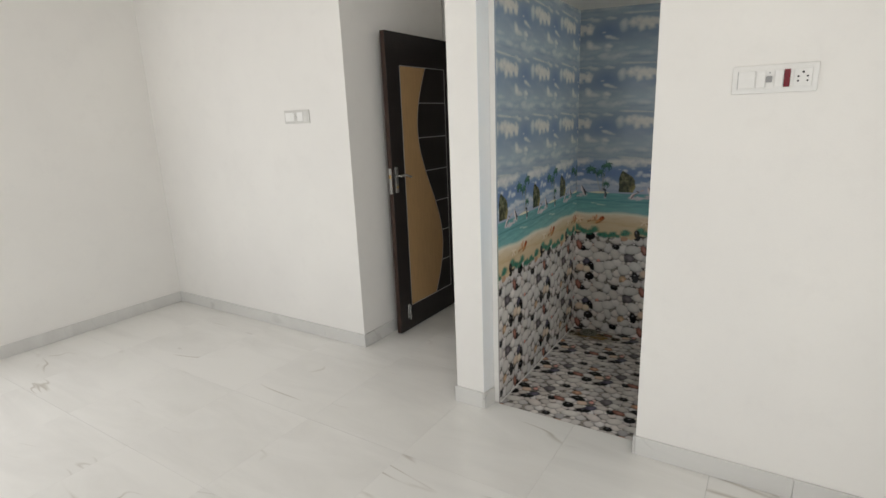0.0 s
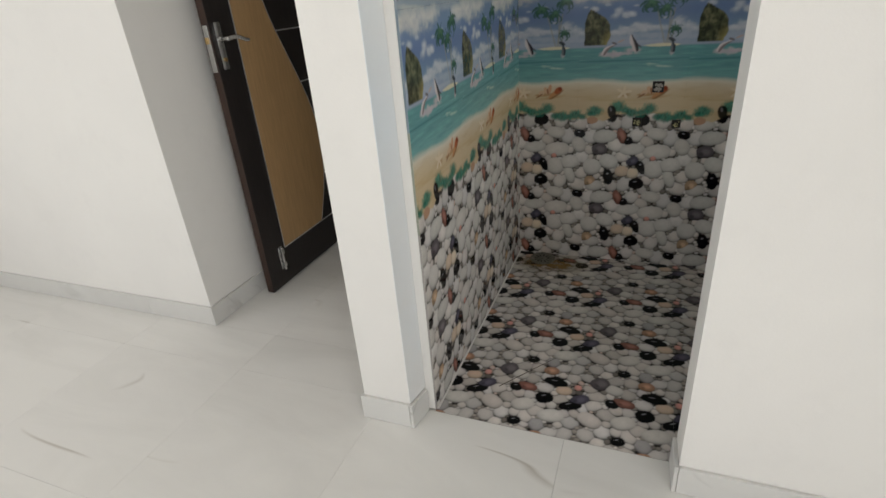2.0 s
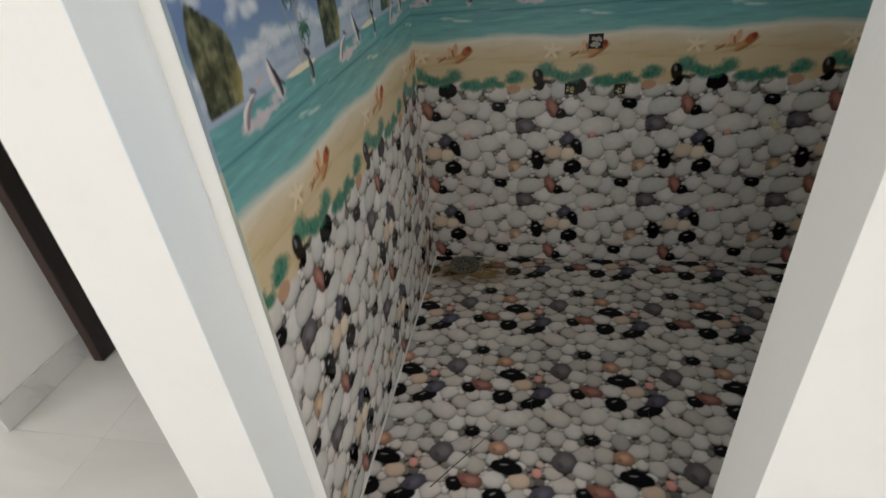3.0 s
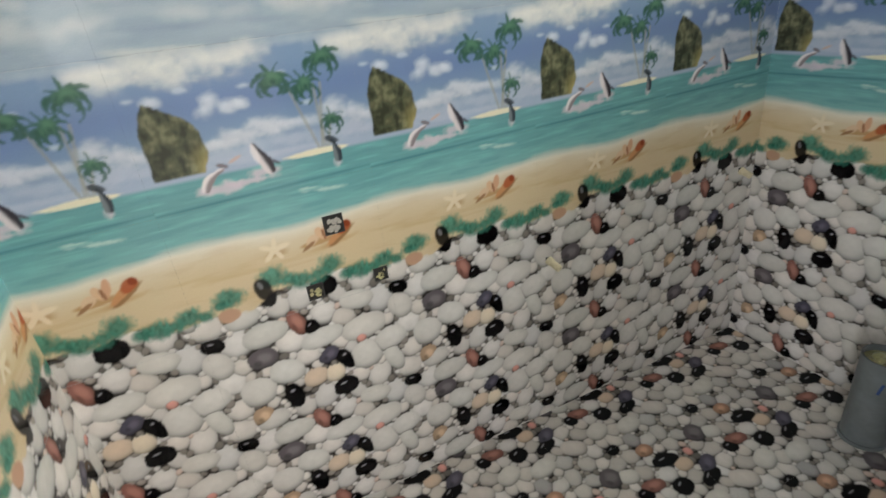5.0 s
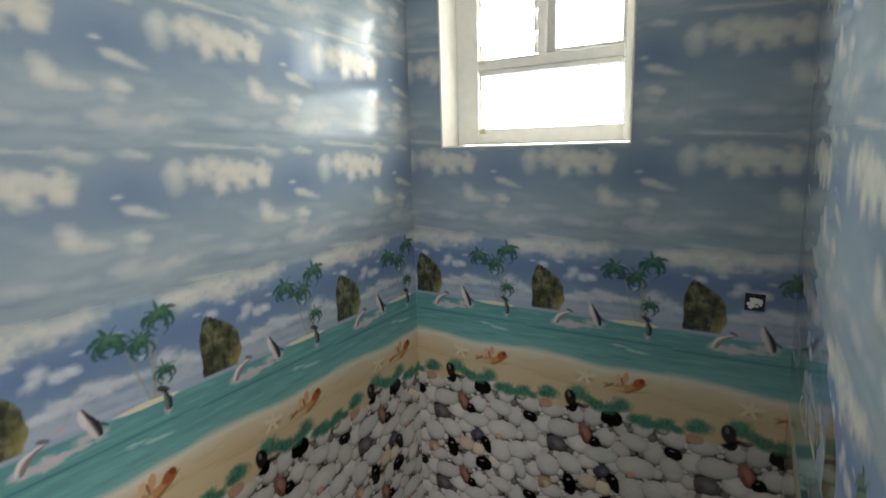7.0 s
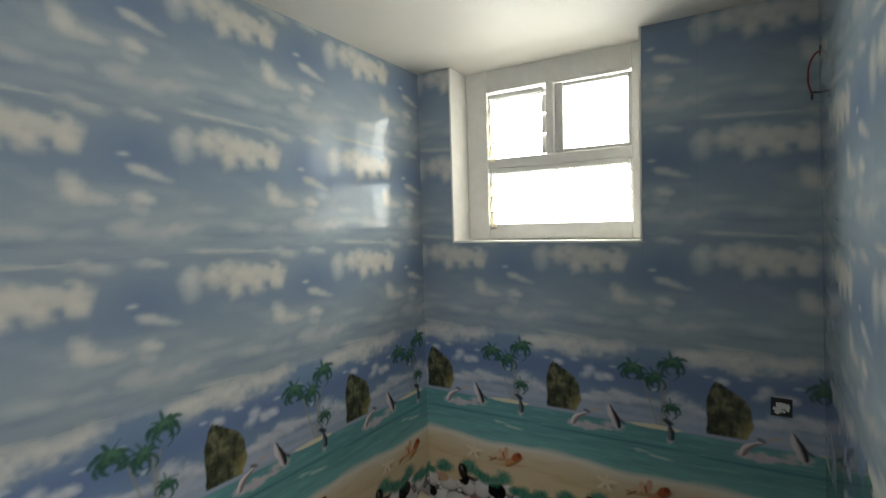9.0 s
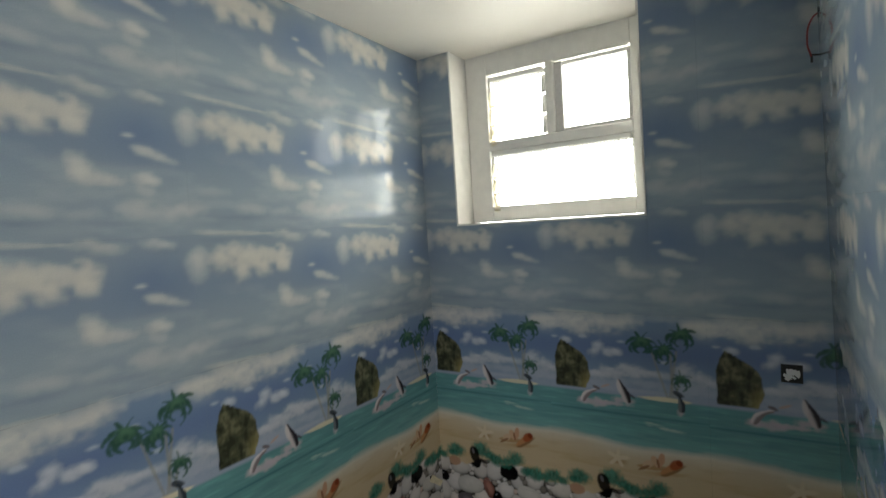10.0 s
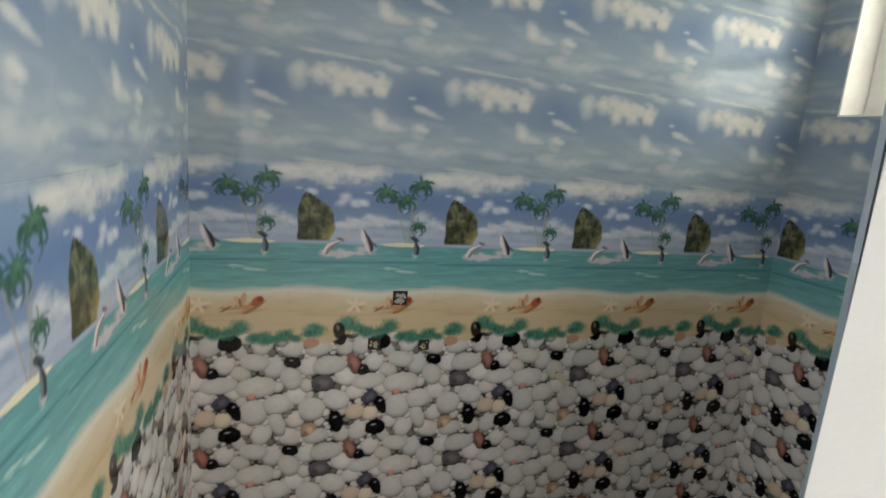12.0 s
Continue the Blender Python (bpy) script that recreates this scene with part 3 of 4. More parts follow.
    for u, zz, a, b, t, c in ((0.3, 0.828, 0.05, 0.009, 4, (182, 146, 104)), (0.285, 0.834, 0.018, 0.011, 30, (214, 184, 152)), (0.306, 0.847, 0.011, 0.021, 24, (214, 176, 142)), (0.322, 0.853, 0.01, 0.024, -12, (206, 158, 126)), (0.313, 0.842, 0.004, 0.016, 10, (150, 104, 76)), (0.274, 0.822, 0.02, 0.005, 30, (150, 112, 80)), (0.35, 0.826, 0.042, 0.009, 34, (150, 112, 76)), (0.345, 0.834, 0.04, 0.009, 38, (198, 142, 96)), (0.362, 0.848, 0.022, 0.014, 38, (172, 92, 56)), (0.37, 0.854, 0.01, 0.01, 38, (140, 66, 40))):
        pr.blob(c, u, zz - 0.667, a, b, t, 4, 0.5, 0.95)
    # islets
    pr.blob((226, 218, 190), 0.34, 1.03 - 0.667, 0.082, 0.0075, 0, 5, 0.5, 1.0)
    # palms
    for u, lean in ((0.352, 0.16), (0.36, -0.02), (0.346, -0.3)):
        trunk(pr, u, 1.036 - 0.667, 1.17 - 0.667, lean)
    trunk(pr, 0.366, 1.036 - 0.667, 1.085 - 0.667, 0.25)
    for u, zz, size in ((0.28, 1.19, 0.043), (0.34, 1.168, 0.038), (0.383, 1.214, 0.043), (0.382, 1.092, 0.031)):
        palm(pr, u, zz - 0.667, size * 1.2, (56, 92, 78))
        palm(pr, u + 0.002, zz - 0.66, size * 0.7, (86, 122, 98), 0.3)
    # the tall rock
    du = (pr.u - 0.07 + TILE_W / 2) % TILE_W - TILE_W / 2
    top = 1.186 - 0.55 * np.clip(du + 0.035, 0, 1) - 5 * np.clip(du - 0.03, 0, 1) ** 1.5 - 2.6 * np.clip(-du - 0.03, 0, 1) + 0.012 * (pr.grain - 0.5)
    left, right = -0.05 + 0.008 * (pr.wisp - 0.5), 0.056 - 0.28 * np.clip(1.075 - z, 0, 1) + 0.014 * (pr.wisp - 0.5)
    mask = np.clip((top - z) * 300, 0, 1) * np.clip((du - left) * 500, 0, 1) * np.clip((right - du) * 400, 0, 1) * np.clip((z - 1.035) * 400, 0, 1)
    crag = 0.6 * soft_noise(pr.h, pr.w, 52, 30, 3) + 0.4 * soft_noise(pr.h, pr.w, 24, 50, 2)
    pr.lay(mask, (84, 86, 66))
    pr.lay(mask * np.clip(5 * (crag - 0.52), 0, 0.75), (128, 126, 98))
    pr.lay(mask * np.clip(5 * (0.48 - crag), 0, 0.75), (44, 48, 40))
    pr.lay(mask * 0.65 * np.clip((du - 0.02) / 0.03, 0, 1) * np.clip((1.1 - z) / 0.05, 0, 1), (188, 172, 112))
    pr.lay(mask * 0.5 * np.clip((-0.03 - du) / 0.02, 0, 1), (40, 42, 32))
    # splashes and leaping dolphins
    for u, zz, a, b in ((0.13, 0.996, 0.06, 0.014), (0.2, 1.0, 0.07, 0.008), (0.225, 1.012, 0.045, 0.013), (0.381, 0.998, 0.014, 0.014), (0.105, 1.0, 0.03, 0.012)):
        pr.blob((206, 192, 200), u, zz - 0.667, a, b, 0, 1.8, 1.6, 0.8)
    leap(pr, 0.104, 1.0 - 0.667, 0.062, 0.0075, 66, -62, (138, 126, 128), (226, 216, 216))
    pr.blob((112, 100, 100), 0.146, 1.042 - 0.667, 0.014, 0.006, -20, 3, 0.4, 0.85)
    pr.blob((196, 170, 160), 0.172, 1.05 - 0.667, 0.018, 0.004, 24, 3, 0.4, 0.9)
    leap(pr, 0.237, 1.012 - 0.667, 0.07, 0.0098, 106, 14, (52, 48, 54), (214, 204, 204))
    pr.blob((62, 58, 62), 0.25, 1.028 - 0.667, 0.014, 0.005, -35, 2, 0.6, 0.8)
    pr.blob((226, 218, 216), 0.213, 1.052 - 0.667, 0.007, 0.022, 8, 3, 0.4, 0.8)
    leap(pr, 0.382, 1.004 - 0.667, 0.05, 0.0075, 84, 40, (54, 62, 70), (116, 122, 126))
    pr.blob((48, 56, 62), 0.374, 1.05 - 0.667, 0.018, 0.008, -25, 3, 0.5, 0.9)
    # stones and sea grass at the foot of the sand
    sway = 0.742 + 0.016 * np.sin(2 * math.pi * (pr.u - 0.16) / TILE_W * 1.0) + 0.008 * np.sin(6 * math.pi * pr.u / TILE_W)
    stones = np.vstack([pebbles.rgb, pebbles.rgb])
    m = np.clip((sway - 0.012 - z) * 150 + 2.2 * (pr.grain - 0.5), 0, 1)[..., None]
    pr.rgb = pr.rgb * (1 - m) + stones * m
    for u, zz, a, b, t, c in ((0.284, 0.714, 0.036, 0.024, 6, INK), (0.07, 0.713, 0.026, 0.02, 0, (186, 148, 122))):
        pr.blob(c, u, zz - 0.667, a, b, t, 6, 0.4, 1.0)
    frond = soft_noise(pr.h, pr.w, 80, 60, 3)
    for u, zz, a, b in ((0.182, 0.774, 0.036, 0.029), (0.216, 0.758, 0.028, 0.022), (0.24, 0.746, 0.034, 0.025), (0.28, 0.748, 0.03, 0.022), (0.313, 0.764, 0.034, 0.027), (0.35, 0.73, 0.026, 0.018), (0.379, 0.728, 0.034, 0.026), (0.41, 0.726, 0.026, 0.018), (0.442, 0.735, 0.034, 0.026), (0.474, 0.728, 0.024, 0.016), (0.082, 0.754, 0.038, 0.026), (0.06, 0.742, 0.024, 0.014)):
        m = np.clip(1.7 * pr.oval(u, zz - 0.667, a * 1.08, b * 1.08, 0, 0.45) + 0.9 * (frond - 0.5), 0, 0.92)
        pr.lay(m, (56, 120, 102))
        pr.lay(m * np.clip(3 * (frond - 0.5), 0, 0.7) * np.clip((z - zz + 0.01) / 0.02, 0.2, 1), (96, 158, 136))
        pr.lay(m * np.clip(2.4 * (0.5 - frond) + np.clip((zz - 0.008 - z) / 0.03, 0, 0.6), 0, 0.85), (28, 84, 70))
    pr.blob(INK, 0.155, 0.748 - 0.667, 0.02, 0.033, 14, 5, 0.4, 0.96)
    pr.blob((140, 140, 145), 0.15, 0.762 - 0.667, 0.005, 0.011, 14, 3, 0.4, 0.5)
    fade = np.clip((z - 1.245) / 0.022, 0, 1)[..., None] * 0.85
    pr.rgb = pr.rgb * (1 - fade) + sky_print.rgb[0][None] * fade
    upper = np.clip((z - 1.045) / 0.02, 0, 1)[..., None] * 0.6
    pr.rgb = pr.rgb * (1 - upper) + soften(pr.rgb) * upper
    return pr


sky_print = paint_sky()
beach_print = paint_beach()
PRINTS = {"sky": (sky_print, 0.0, 0.0046), "pebbles": (pebbles, 0.0, 0.0029), "shore": (beach_print, 0.0, 0.0029), "horizon": (beach_print, TILE_H, 0.0029), "floor": (floor_pebbles, 0.0, 0.003)}
TILE_MESHES = {}


def printed_tile(kind, u0, u1, v0, v1, material, depth=0.007):
    """One glazed tile in its own plane: x along its width from 0, y up from 0, front at z 0. Cut tiles show their part of the picture."""
    key = (kind, round(u0, 3), round(u1, 3), round(v0, 3), round(v1, 3))
    if key in TILE_MESHES:
        return TILE_MESHES[key]
    pr, lift, step = PRINTS[kind]
    gap = 0.0001
    nx, ny = max(2, round((u1 - u0) / step)), max(2, round((v1 - v0) / step))
    us, vs = np.linspace(gap, u1 - u0 - gap, nx + 1), np.linspace(gap, v1 - v0 - gap, ny + 1)
    gx, gy = np.meshgrid(us, vs)
    co = np.zeros(((nx + 1) * (ny + 1), 3))
    co[:, 0], co[:, 1] = gx.ravel(), gy.ravel()
    smooth = (pr.rgb + np.roll(pr.rgb, 1, 0) + np.roll(pr.rgb, -1, 0) + np.roll(pr.rgb, 1, 1) + np.roll(pr.rgb, -1, 1)) / 5
    px = np.clip(((gx + u0) / MM).astype(int), 0, pr.w - 1)
    py = np.clip(((gy + v0 + lift) / MM).astype(int), 0, pr.h - 1)
    rgb = smooth[py, px].reshape(-1, 3)
    idx = np.arange((nx + 1) * (ny + 1)).reshape(ny + 1, nx + 1)
    quads = np.stack([idx[:-1, :-1], idx[:-1, 1:], idx[1:, 1:], idx[1:, :-1]], -1).reshape(-1, 4).tolist()
    # the rim: eased edge and sides
    n0 = len(co)
    c, w, h = 0.0003, u1 - u0, v1 - v0
    rim = np.array([(gap - c * 0.2, gap - c * 0.2, -c), (w - gap + c * 0.2, gap - c * 0.2, -c), (w - gap + c * 0.2, h - gap + c * 0.2, -c), (gap - c * 0.2, h - gap + c * 0.2, -c)])
    back = rim.copy()
    back[:, 2] = -depth
    co = np.vstack([co, rim, back])
    corner = [int(idx[0, 0]), int(idx[0, -1]), int(idx[-1, -1]), int(idx[-1, 0])]
    borders = [idx[0, :].tolist(), idx[:, -1].tolist(), idx[-1, ::-1].tolist(), idx[::-1, 0].tolist()]
    for k in range(4):
        j = (k + 1) % 4
        quads.append([n0 + k, n0 + j] + [int(i) for i in borders[k][::-1]])
        quads.append([n0 + 4 + k, n0 + 4 + j, n0 + j, n0 + k])
    me = bpy.data.meshes.new("tile")
    me.from_pydata(co.tolist(), [], quads)
    rgba = np.ones((len(co), 4))
    rgba[:n0, :3] = rgb
    rgba[n0:, :3] = rgb.mean(0) * 0.8
    layer = me.color_attributes.new("print", "FLOAT_COLOR", "POINT")
    layer.data.foreach_set("color", rgba.ravel().astype(np.float32))
    me.materials.append(material)
    me.update()
    TILE_MESHES[key] = me
    return me


# ---- the large structure ----
ROOM_W, ROOM_E, ROOM_S, ROOM_TOP = -4.21, 2.2, -2.7, 2.95
BACK, LEFT, RIGHT = 3.65, -0.79, 1.268


def ceiling_height(x):
    return 2.137 + 0.043 * (RIGHT - x)


bm = boxes((-4.6, 2.6, -3.1, 5.2, -0.25, -0.012))
floor_base = structure("floor", bm, GROUT, "white marble tile floor with faint grey veins", "floor")

# the gap in this wall is out of view, added for the west fill lamp
wall_west = structure("wall_west", boxes((-4.36, ROOM_W, -2.85, -1.0, 0, ROOM_TOP), (-4.36, ROOM_W, 0.8, 2.77, 0, ROOM_TOP), (-4.36, ROOM_W, -1.0, 0.8, 0, 0.85), (-4.36, ROOM_W, -1.0, 0.8, 2.35, ROOM_TOP)), WALL_PAINT, "plain white painted plaster wall", "wall")
bm = boxes((ROOM_W, -2.7, -2.85, ROOM_S, 0, ROOM_TOP), (-1.1, 2.35, -2.85, ROOM_S, 0, ROOM_TOP), (-2.7, -1.1, -2.85, ROOM_S, 0, 0.85), (-2.7, -1.1, -2.85, ROOM_S, 2.35, ROOM_TOP))
wall_south = structure("wall_south", bm, WALL_PAINT, "plain white wall with a wide window opening", "wall")
wall_east = structure("wall_east", boxes((ROOM_E, 2.35, ROOM_S, -2.2, 0, ROOM_TOP), (ROOM_E, 2.35, -0.2, 2.29, 0, ROOM_TOP), (ROOM_E, 2.35, -2.2, -0.2, 0, 0.85), (ROOM_E, 2.35, -2.2, -0.2, 2.35, ROOM_TOP)), WALL_PAINT, "plain white wall with a window opening", "wall")
wall_north_west = structure("wall_north_west", boxes((ROOM_W, -1.97, 2.62, 2.77, 0, ROOM_TOP)), WALL_PAINT, "plain white painted plaster wall beside the passage", "wall")
bm = bmesh.new()
prism(bm, [(-1.97, 2.77), (-1.965, 3.8), (-2.12, 3.8), (-2.12, 2.77)], 0, ROOM_TOP)
wall_passage = structure("wall_passage", bm, WALL_PAINT, "white painted wall behind the open door", "wall")
bm = bmesh.new()
prism(bm, [(-1.012, 2.302), (-0.843, 2.302), (-0.826, 2.394), (-0.798, 2.396), (-0.798, 3.8), (-1.02, 3.8)], 0, ROOM_TOP)
wall_pier = structure("wall_pier", bm, WALL_PAINT, "narrow white plastered wall end beside the bathroom opening", "wall")
# thin added sheet that paints the bluish window light on the pier's reveal
bm = bmesh.new()
prism(bm, [(-0.8432, 2.3012), (-0.8412, 2.3012), (-0.8244, 2.391), (-0.8264, 2.3935)], 0.097, 2.118)
structure("trim", bm, SKYLIT_PAINT, "white pier face beside the opening with bluish window light painted on", "trim")
bm = bmesh.new()
prism(bm, [(-0.032, 2.29), (2.35, 2.29), (2.35, 2.495), (1.425, 2.461), (0.016, 2.4065), (-0.036, 2.395)], 0, ROOM_TOP, [(-0.032, 2.29), (2.35, 2.29), (2.35, 2.554), (1.425, 2.52), (0.016, 2.4655), (-0.036, 2.395)])
wall_front = structure("wall_front", bm, WALL_PAINT, "white painted wall beside the bathroom opening", "wall")
wall_lintel = structure("wall_lintel", boxes((-0.846, -0.032, 2.303, 2.393, 2.12, ROOM_TOP)), WALL_PAINT, "white plastered lintel over the bathroom opening", "wall")
wall_back = structure("wall_bathroom_back", boxes((-0.798, 1.425, BACK + 0.008, 3.8, 0, ROOM_TOP)), PLASTER, "bathroom wall clad with printed beach tiles", "wall")
WIN_Y0, WIN_Y1, WIN_Z0, WIN_Z1 = 2.907, 3.516, 1.554, 2.2
SHELL = RIGHT + 0.008
W0, W1, W2 = WIN_Y0 - 0.0065, WIN_Y1 + 0.0065, WIN_Z0 - 0.0065
bm = boxes((SHELL, 1.425, 2.45, W0, 0, ROOM_TOP), (SHELL, 1.425, W1, BACK + 0.008, 0, ROOM_TOP), (SHELL, 1.425, W0, W1, 0, W2), (SHELL, 1.425, W0, W1, WIN_Z1 + 0.004, ROOM_TOP))
wall_window = structure("wall_bathroom_window", bm, WALL_PAINT, "bathroom wall with a high window, clad with printed beach tiles", "wall")

# white plaster reveal of the window, a little proud of the tiles
bm = boxes((RIGHT - 0.002, 1.42, WIN_Y1, WIN_Y1 + 0.006, WIN_Z0 - 0.006, WIN_Z1), (RIGHT - 0.002, 1.42, WIN_Y0 - 0.006, WIN_Y0, WIN_Z0 - 0.006, WIN_Z1), (RIGHT - 0.002, 1.42, WIN_Y0, WIN_Y1, WIN_Z0 - 0.006, WIN_Z0), (SHELL + 0.001, 1.42, WIN_Y0 - 0.006, WIN_Y1 + 0.006, WIN_Z1, WIN_Z1 + 0.0035))
structure("trim", bm, WINDOW_WHITE, "white plastered window reveal", "trim")

bm = bmesh.new()
low = [bm.verts.new((x, y, ceiling_height(x))) for x, y in ((-0.83, 2.4), (1.377, 2.4), (1.377, 3.66), (-0.83, 3.66))]
high = [bm.verts.new((v.co.x, v.co.y, 2.6)) for v in low]
bm.faces.new(low)
bm.faces.new(high[::-1])
for i in range(4):
    bm.faces.new((low[i], low[(i + 1) % 4], high[(i + 1) % 4], high[i]))
structure("ceiling_bathroom", bm, CEILING_PAINT, "low white plastered bathroom ceiling", "ceiling")
structure("ceiling", boxes((-4.4, 2.4, -2.9, 5.2, ROOM_TOP, 3.1)), CEILING_PAINT, "plain white room ceiling", "ceiling")

# the doorway at the passage end and the plain hall that closes it
structure("wall_passage_end", boxes((-2.12, -1.02, 3.82, 3.95, 2.2, ROOM_TOP), (-2.12, -1.925, 3.8, 3.95, 0, 2.2)), WALL_PAINT, "white wall over the doorway", "wall")
structure("wall_hall", boxes((-2.4, -2.25, 3.95, 5.1, 0, ROOM_TOP), (-0.6, -0.45, 3.95, 5.1, 0, ROOM_TOP), (-2.4, -0.45, 5.1, 5.2, 0, ROOM_TOP), (-1.02, -0.6, 3.8, 3.95, 0, ROOM_TOP), (-2.25, -2.12, 3.8, 3.95, 0, ROOM_TOP)), WALL_PAINT, "plain white hall walls", "wall")
structure("ground", boxes((-900, 900, -900, 900, -3.2, -3.0)), CONCRETE, "pale bare ground outside", "ground")

# bright sky seen through the high window
bm = bmesh.new()
bm.faces.new([bm.verts.new(p) for p in ((2.6, 1.2, 1.2), (2.6, 5.2, 1.2), (2.6, 5.2, 4.6), (2.6, 1.2, 4.6))])
structure("backdrop", bm, GLOW, "blank bright sky beyond the window", "sky")


# ---- the window ----
def make_window():
    win = thing("window_1", (1.37, 3.1975, WIN_Z0 + 0.008), "white framed louvred ventilator window with one fixed pane", "window", kind="structure")
    y0, y1, top = WIN_Y0 - 3.1965, WIN_Y1 - 3.1985, 0.631
    in0, in1 = -0.247, 0.237
    bm = boxes((0, 0.05, y0, in0, -0.007, top), (0, 0.05, in1, y1, -0.007, top), (0, 0.05, in0, in1, -0.007, 0.046), (0, 0.05, in0, in1, 0.498, top), bevel=0.003)
    part("window_frame", bm, WINDOW_WHITE, win)
    part("transom", boxes((-0.004, 0.05, in0, in1, 0.236, 0.27), bevel=0.004), WINDOW_WHITE, win)
    part("mullion", boxes((-0.003, 0.05, -0.006, 0.022, 0.27, 0.498), bevel=0.004), WINDOW_WHITE, win)
    part("glazing_bead", boxes((-0.006, 0.004, in0 + 0.004, -0.008, 0.492, 0.5), bevel=0.002), WINDOW_WHITE, win)
    # fixed pane with its sash
    a, b, c, d = in0 + 0.002, -0.008, 0.272, 0.492
    sash = part("sash", boxes((0.01, 0.03, a, a + 0.011, c, d), (0.004, 0.03, b - 0.026, b, c, d), (0.01, 0.03, a + 0.011, b - 0.026, c, c + 0.01), (0.01, 0.03, a + 0.011, b - 0.026, d - 0.012, d), bevel=0.002), SASH_GREY, win, "pale aluminium sash")
    pane = part("pane", boxes((0.017, 0.021, a + 0.011, b - 0.026, c + 0.01, d - 0.012)), GLASS, sash)
    pane.visible_shadow = False
    # louvre blades in their clips
    for y_low, y_high, base, span, clip_low, clip_high in ((0.024, in1 - 0.001, 0.272, 0.215, 0.014, 0.02), (in0 + 0.001, in1 - 0.001, 0.048, 0.186, 0.006, 0.02)):
        pitch, count = (span - 0.017) / 3, 3
        rails = [(0.016, 0.036, y_low, y_low + 0.005, base, base + span), (0.016, 0.036, y_high - 0.006, y_high, base, base + span)]
        part("louvre_rail", boxes(*rails, bevel=0.0015), WINDOW_WHITE, win)
        part("head_rail", boxes((-0.004, 0.03, y_low + 0.006, y_high - 0.007, base + span - 0.014, base + span + 0.001), bevel=0.002), WINDOW_WHITE, win)
        teeth = bmesh.new()
        steps = int((y_high - y_low) / 0.011)
        for k in range(steps):
            y = y_low + 0.008 + k * 0.011
            if y < y_high - 0.02:
                box(teeth, 0.006, 0.01, y, y + 0.008, base + span - 0.021 + 0.003 * random.random(), base + span - 0.013)
        part("rough_putty", teeth, WINDOW_WHITE, win)
        for k in range(count):
            tilt = pose(0.02, 0, base + 0.004 + pitch * (k + 0.5), 0, 24, 0)
            bm = bmesh.new()
            box(bm, -0.002, 0.002, y_low + 0.006, y_high - 0.012, -pitch * 0.54, pitch * 0.54, m=tilt)
            blade = part("louvre_blade", bm, GLASS, win)
            blade.visible_shadow = False
            for y, w in ((y_low + 0.004, clip_low), (y_high - clip_high - 0.004, clip_high)):
                bm = bmesh.new()
                slant = tilt @ pose(0, 0, 0, -7, 0, 0)
                box(bm, -0.006, 0.006, y, y + w, -pitch * 0.5, pitch * 0.5, bevel=0.002, m=slant @ Matrix.Identity(4))
                part("clip", bm, CLIP_PLASTIC if w > 0.015 else SASH_GREY, blade)
    return win


make_window()


# ---- skirting ----
def skirting(x0, y0, x1, y1, name="baseboard"):
    """Marble strips, end to end, along a wall line whose room side lies to the right of the way from start to end."""
    a, b = Vector((x0, y0, 0)), Vector((x1, y1, 0))
    way = (b - a).normalized()
    side = Vector((way.y, -way.x, 0))
    run, done = (b - a).length, 0.0
    base = tagged(new(name), "pale grey marble skirting along the white wall", "baseboard", kind="structure")
    base.location = a
    while done < run - 0.001:
        length = min(0.62, run - done)
        if run - done - length < 0.05:
            length = run - done
        bm = bmesh.new()
        m = Matrix.Translation(way * done) @ Matrix((way, side, Vector((0, 0, 1)))).transposed().to_4x4()
        box(bm, 0.0006, length - 0.0006, 0.0005, 0.011 + 0.001 * random.random(), 0.001, 0.094 + 0.002 * random.random(), bevel=0.0015, m=m)
        part("skirting_piece", bm, SKIRTING, base)
        done += length
    return base


skirting(ROOM_W, ROOM_S, ROOM_W, 2.62)
skirting(ROOM_W, 2.62, -1.97, 2.62)
skirting(-1.97, 2.608, -1.965, 3.78)
skirting(-1.023, 2.302, -0.843, 2.302)
skirting(-0.843, 2.291, -0.827, 2.387)
skirting(-1.02, 3.8, -1.012, 2.303)
skirting(-0.032, 2.29, ROOM_E, 2.29)
skirting(-0.036, 2.392, -0.032, 2.279)


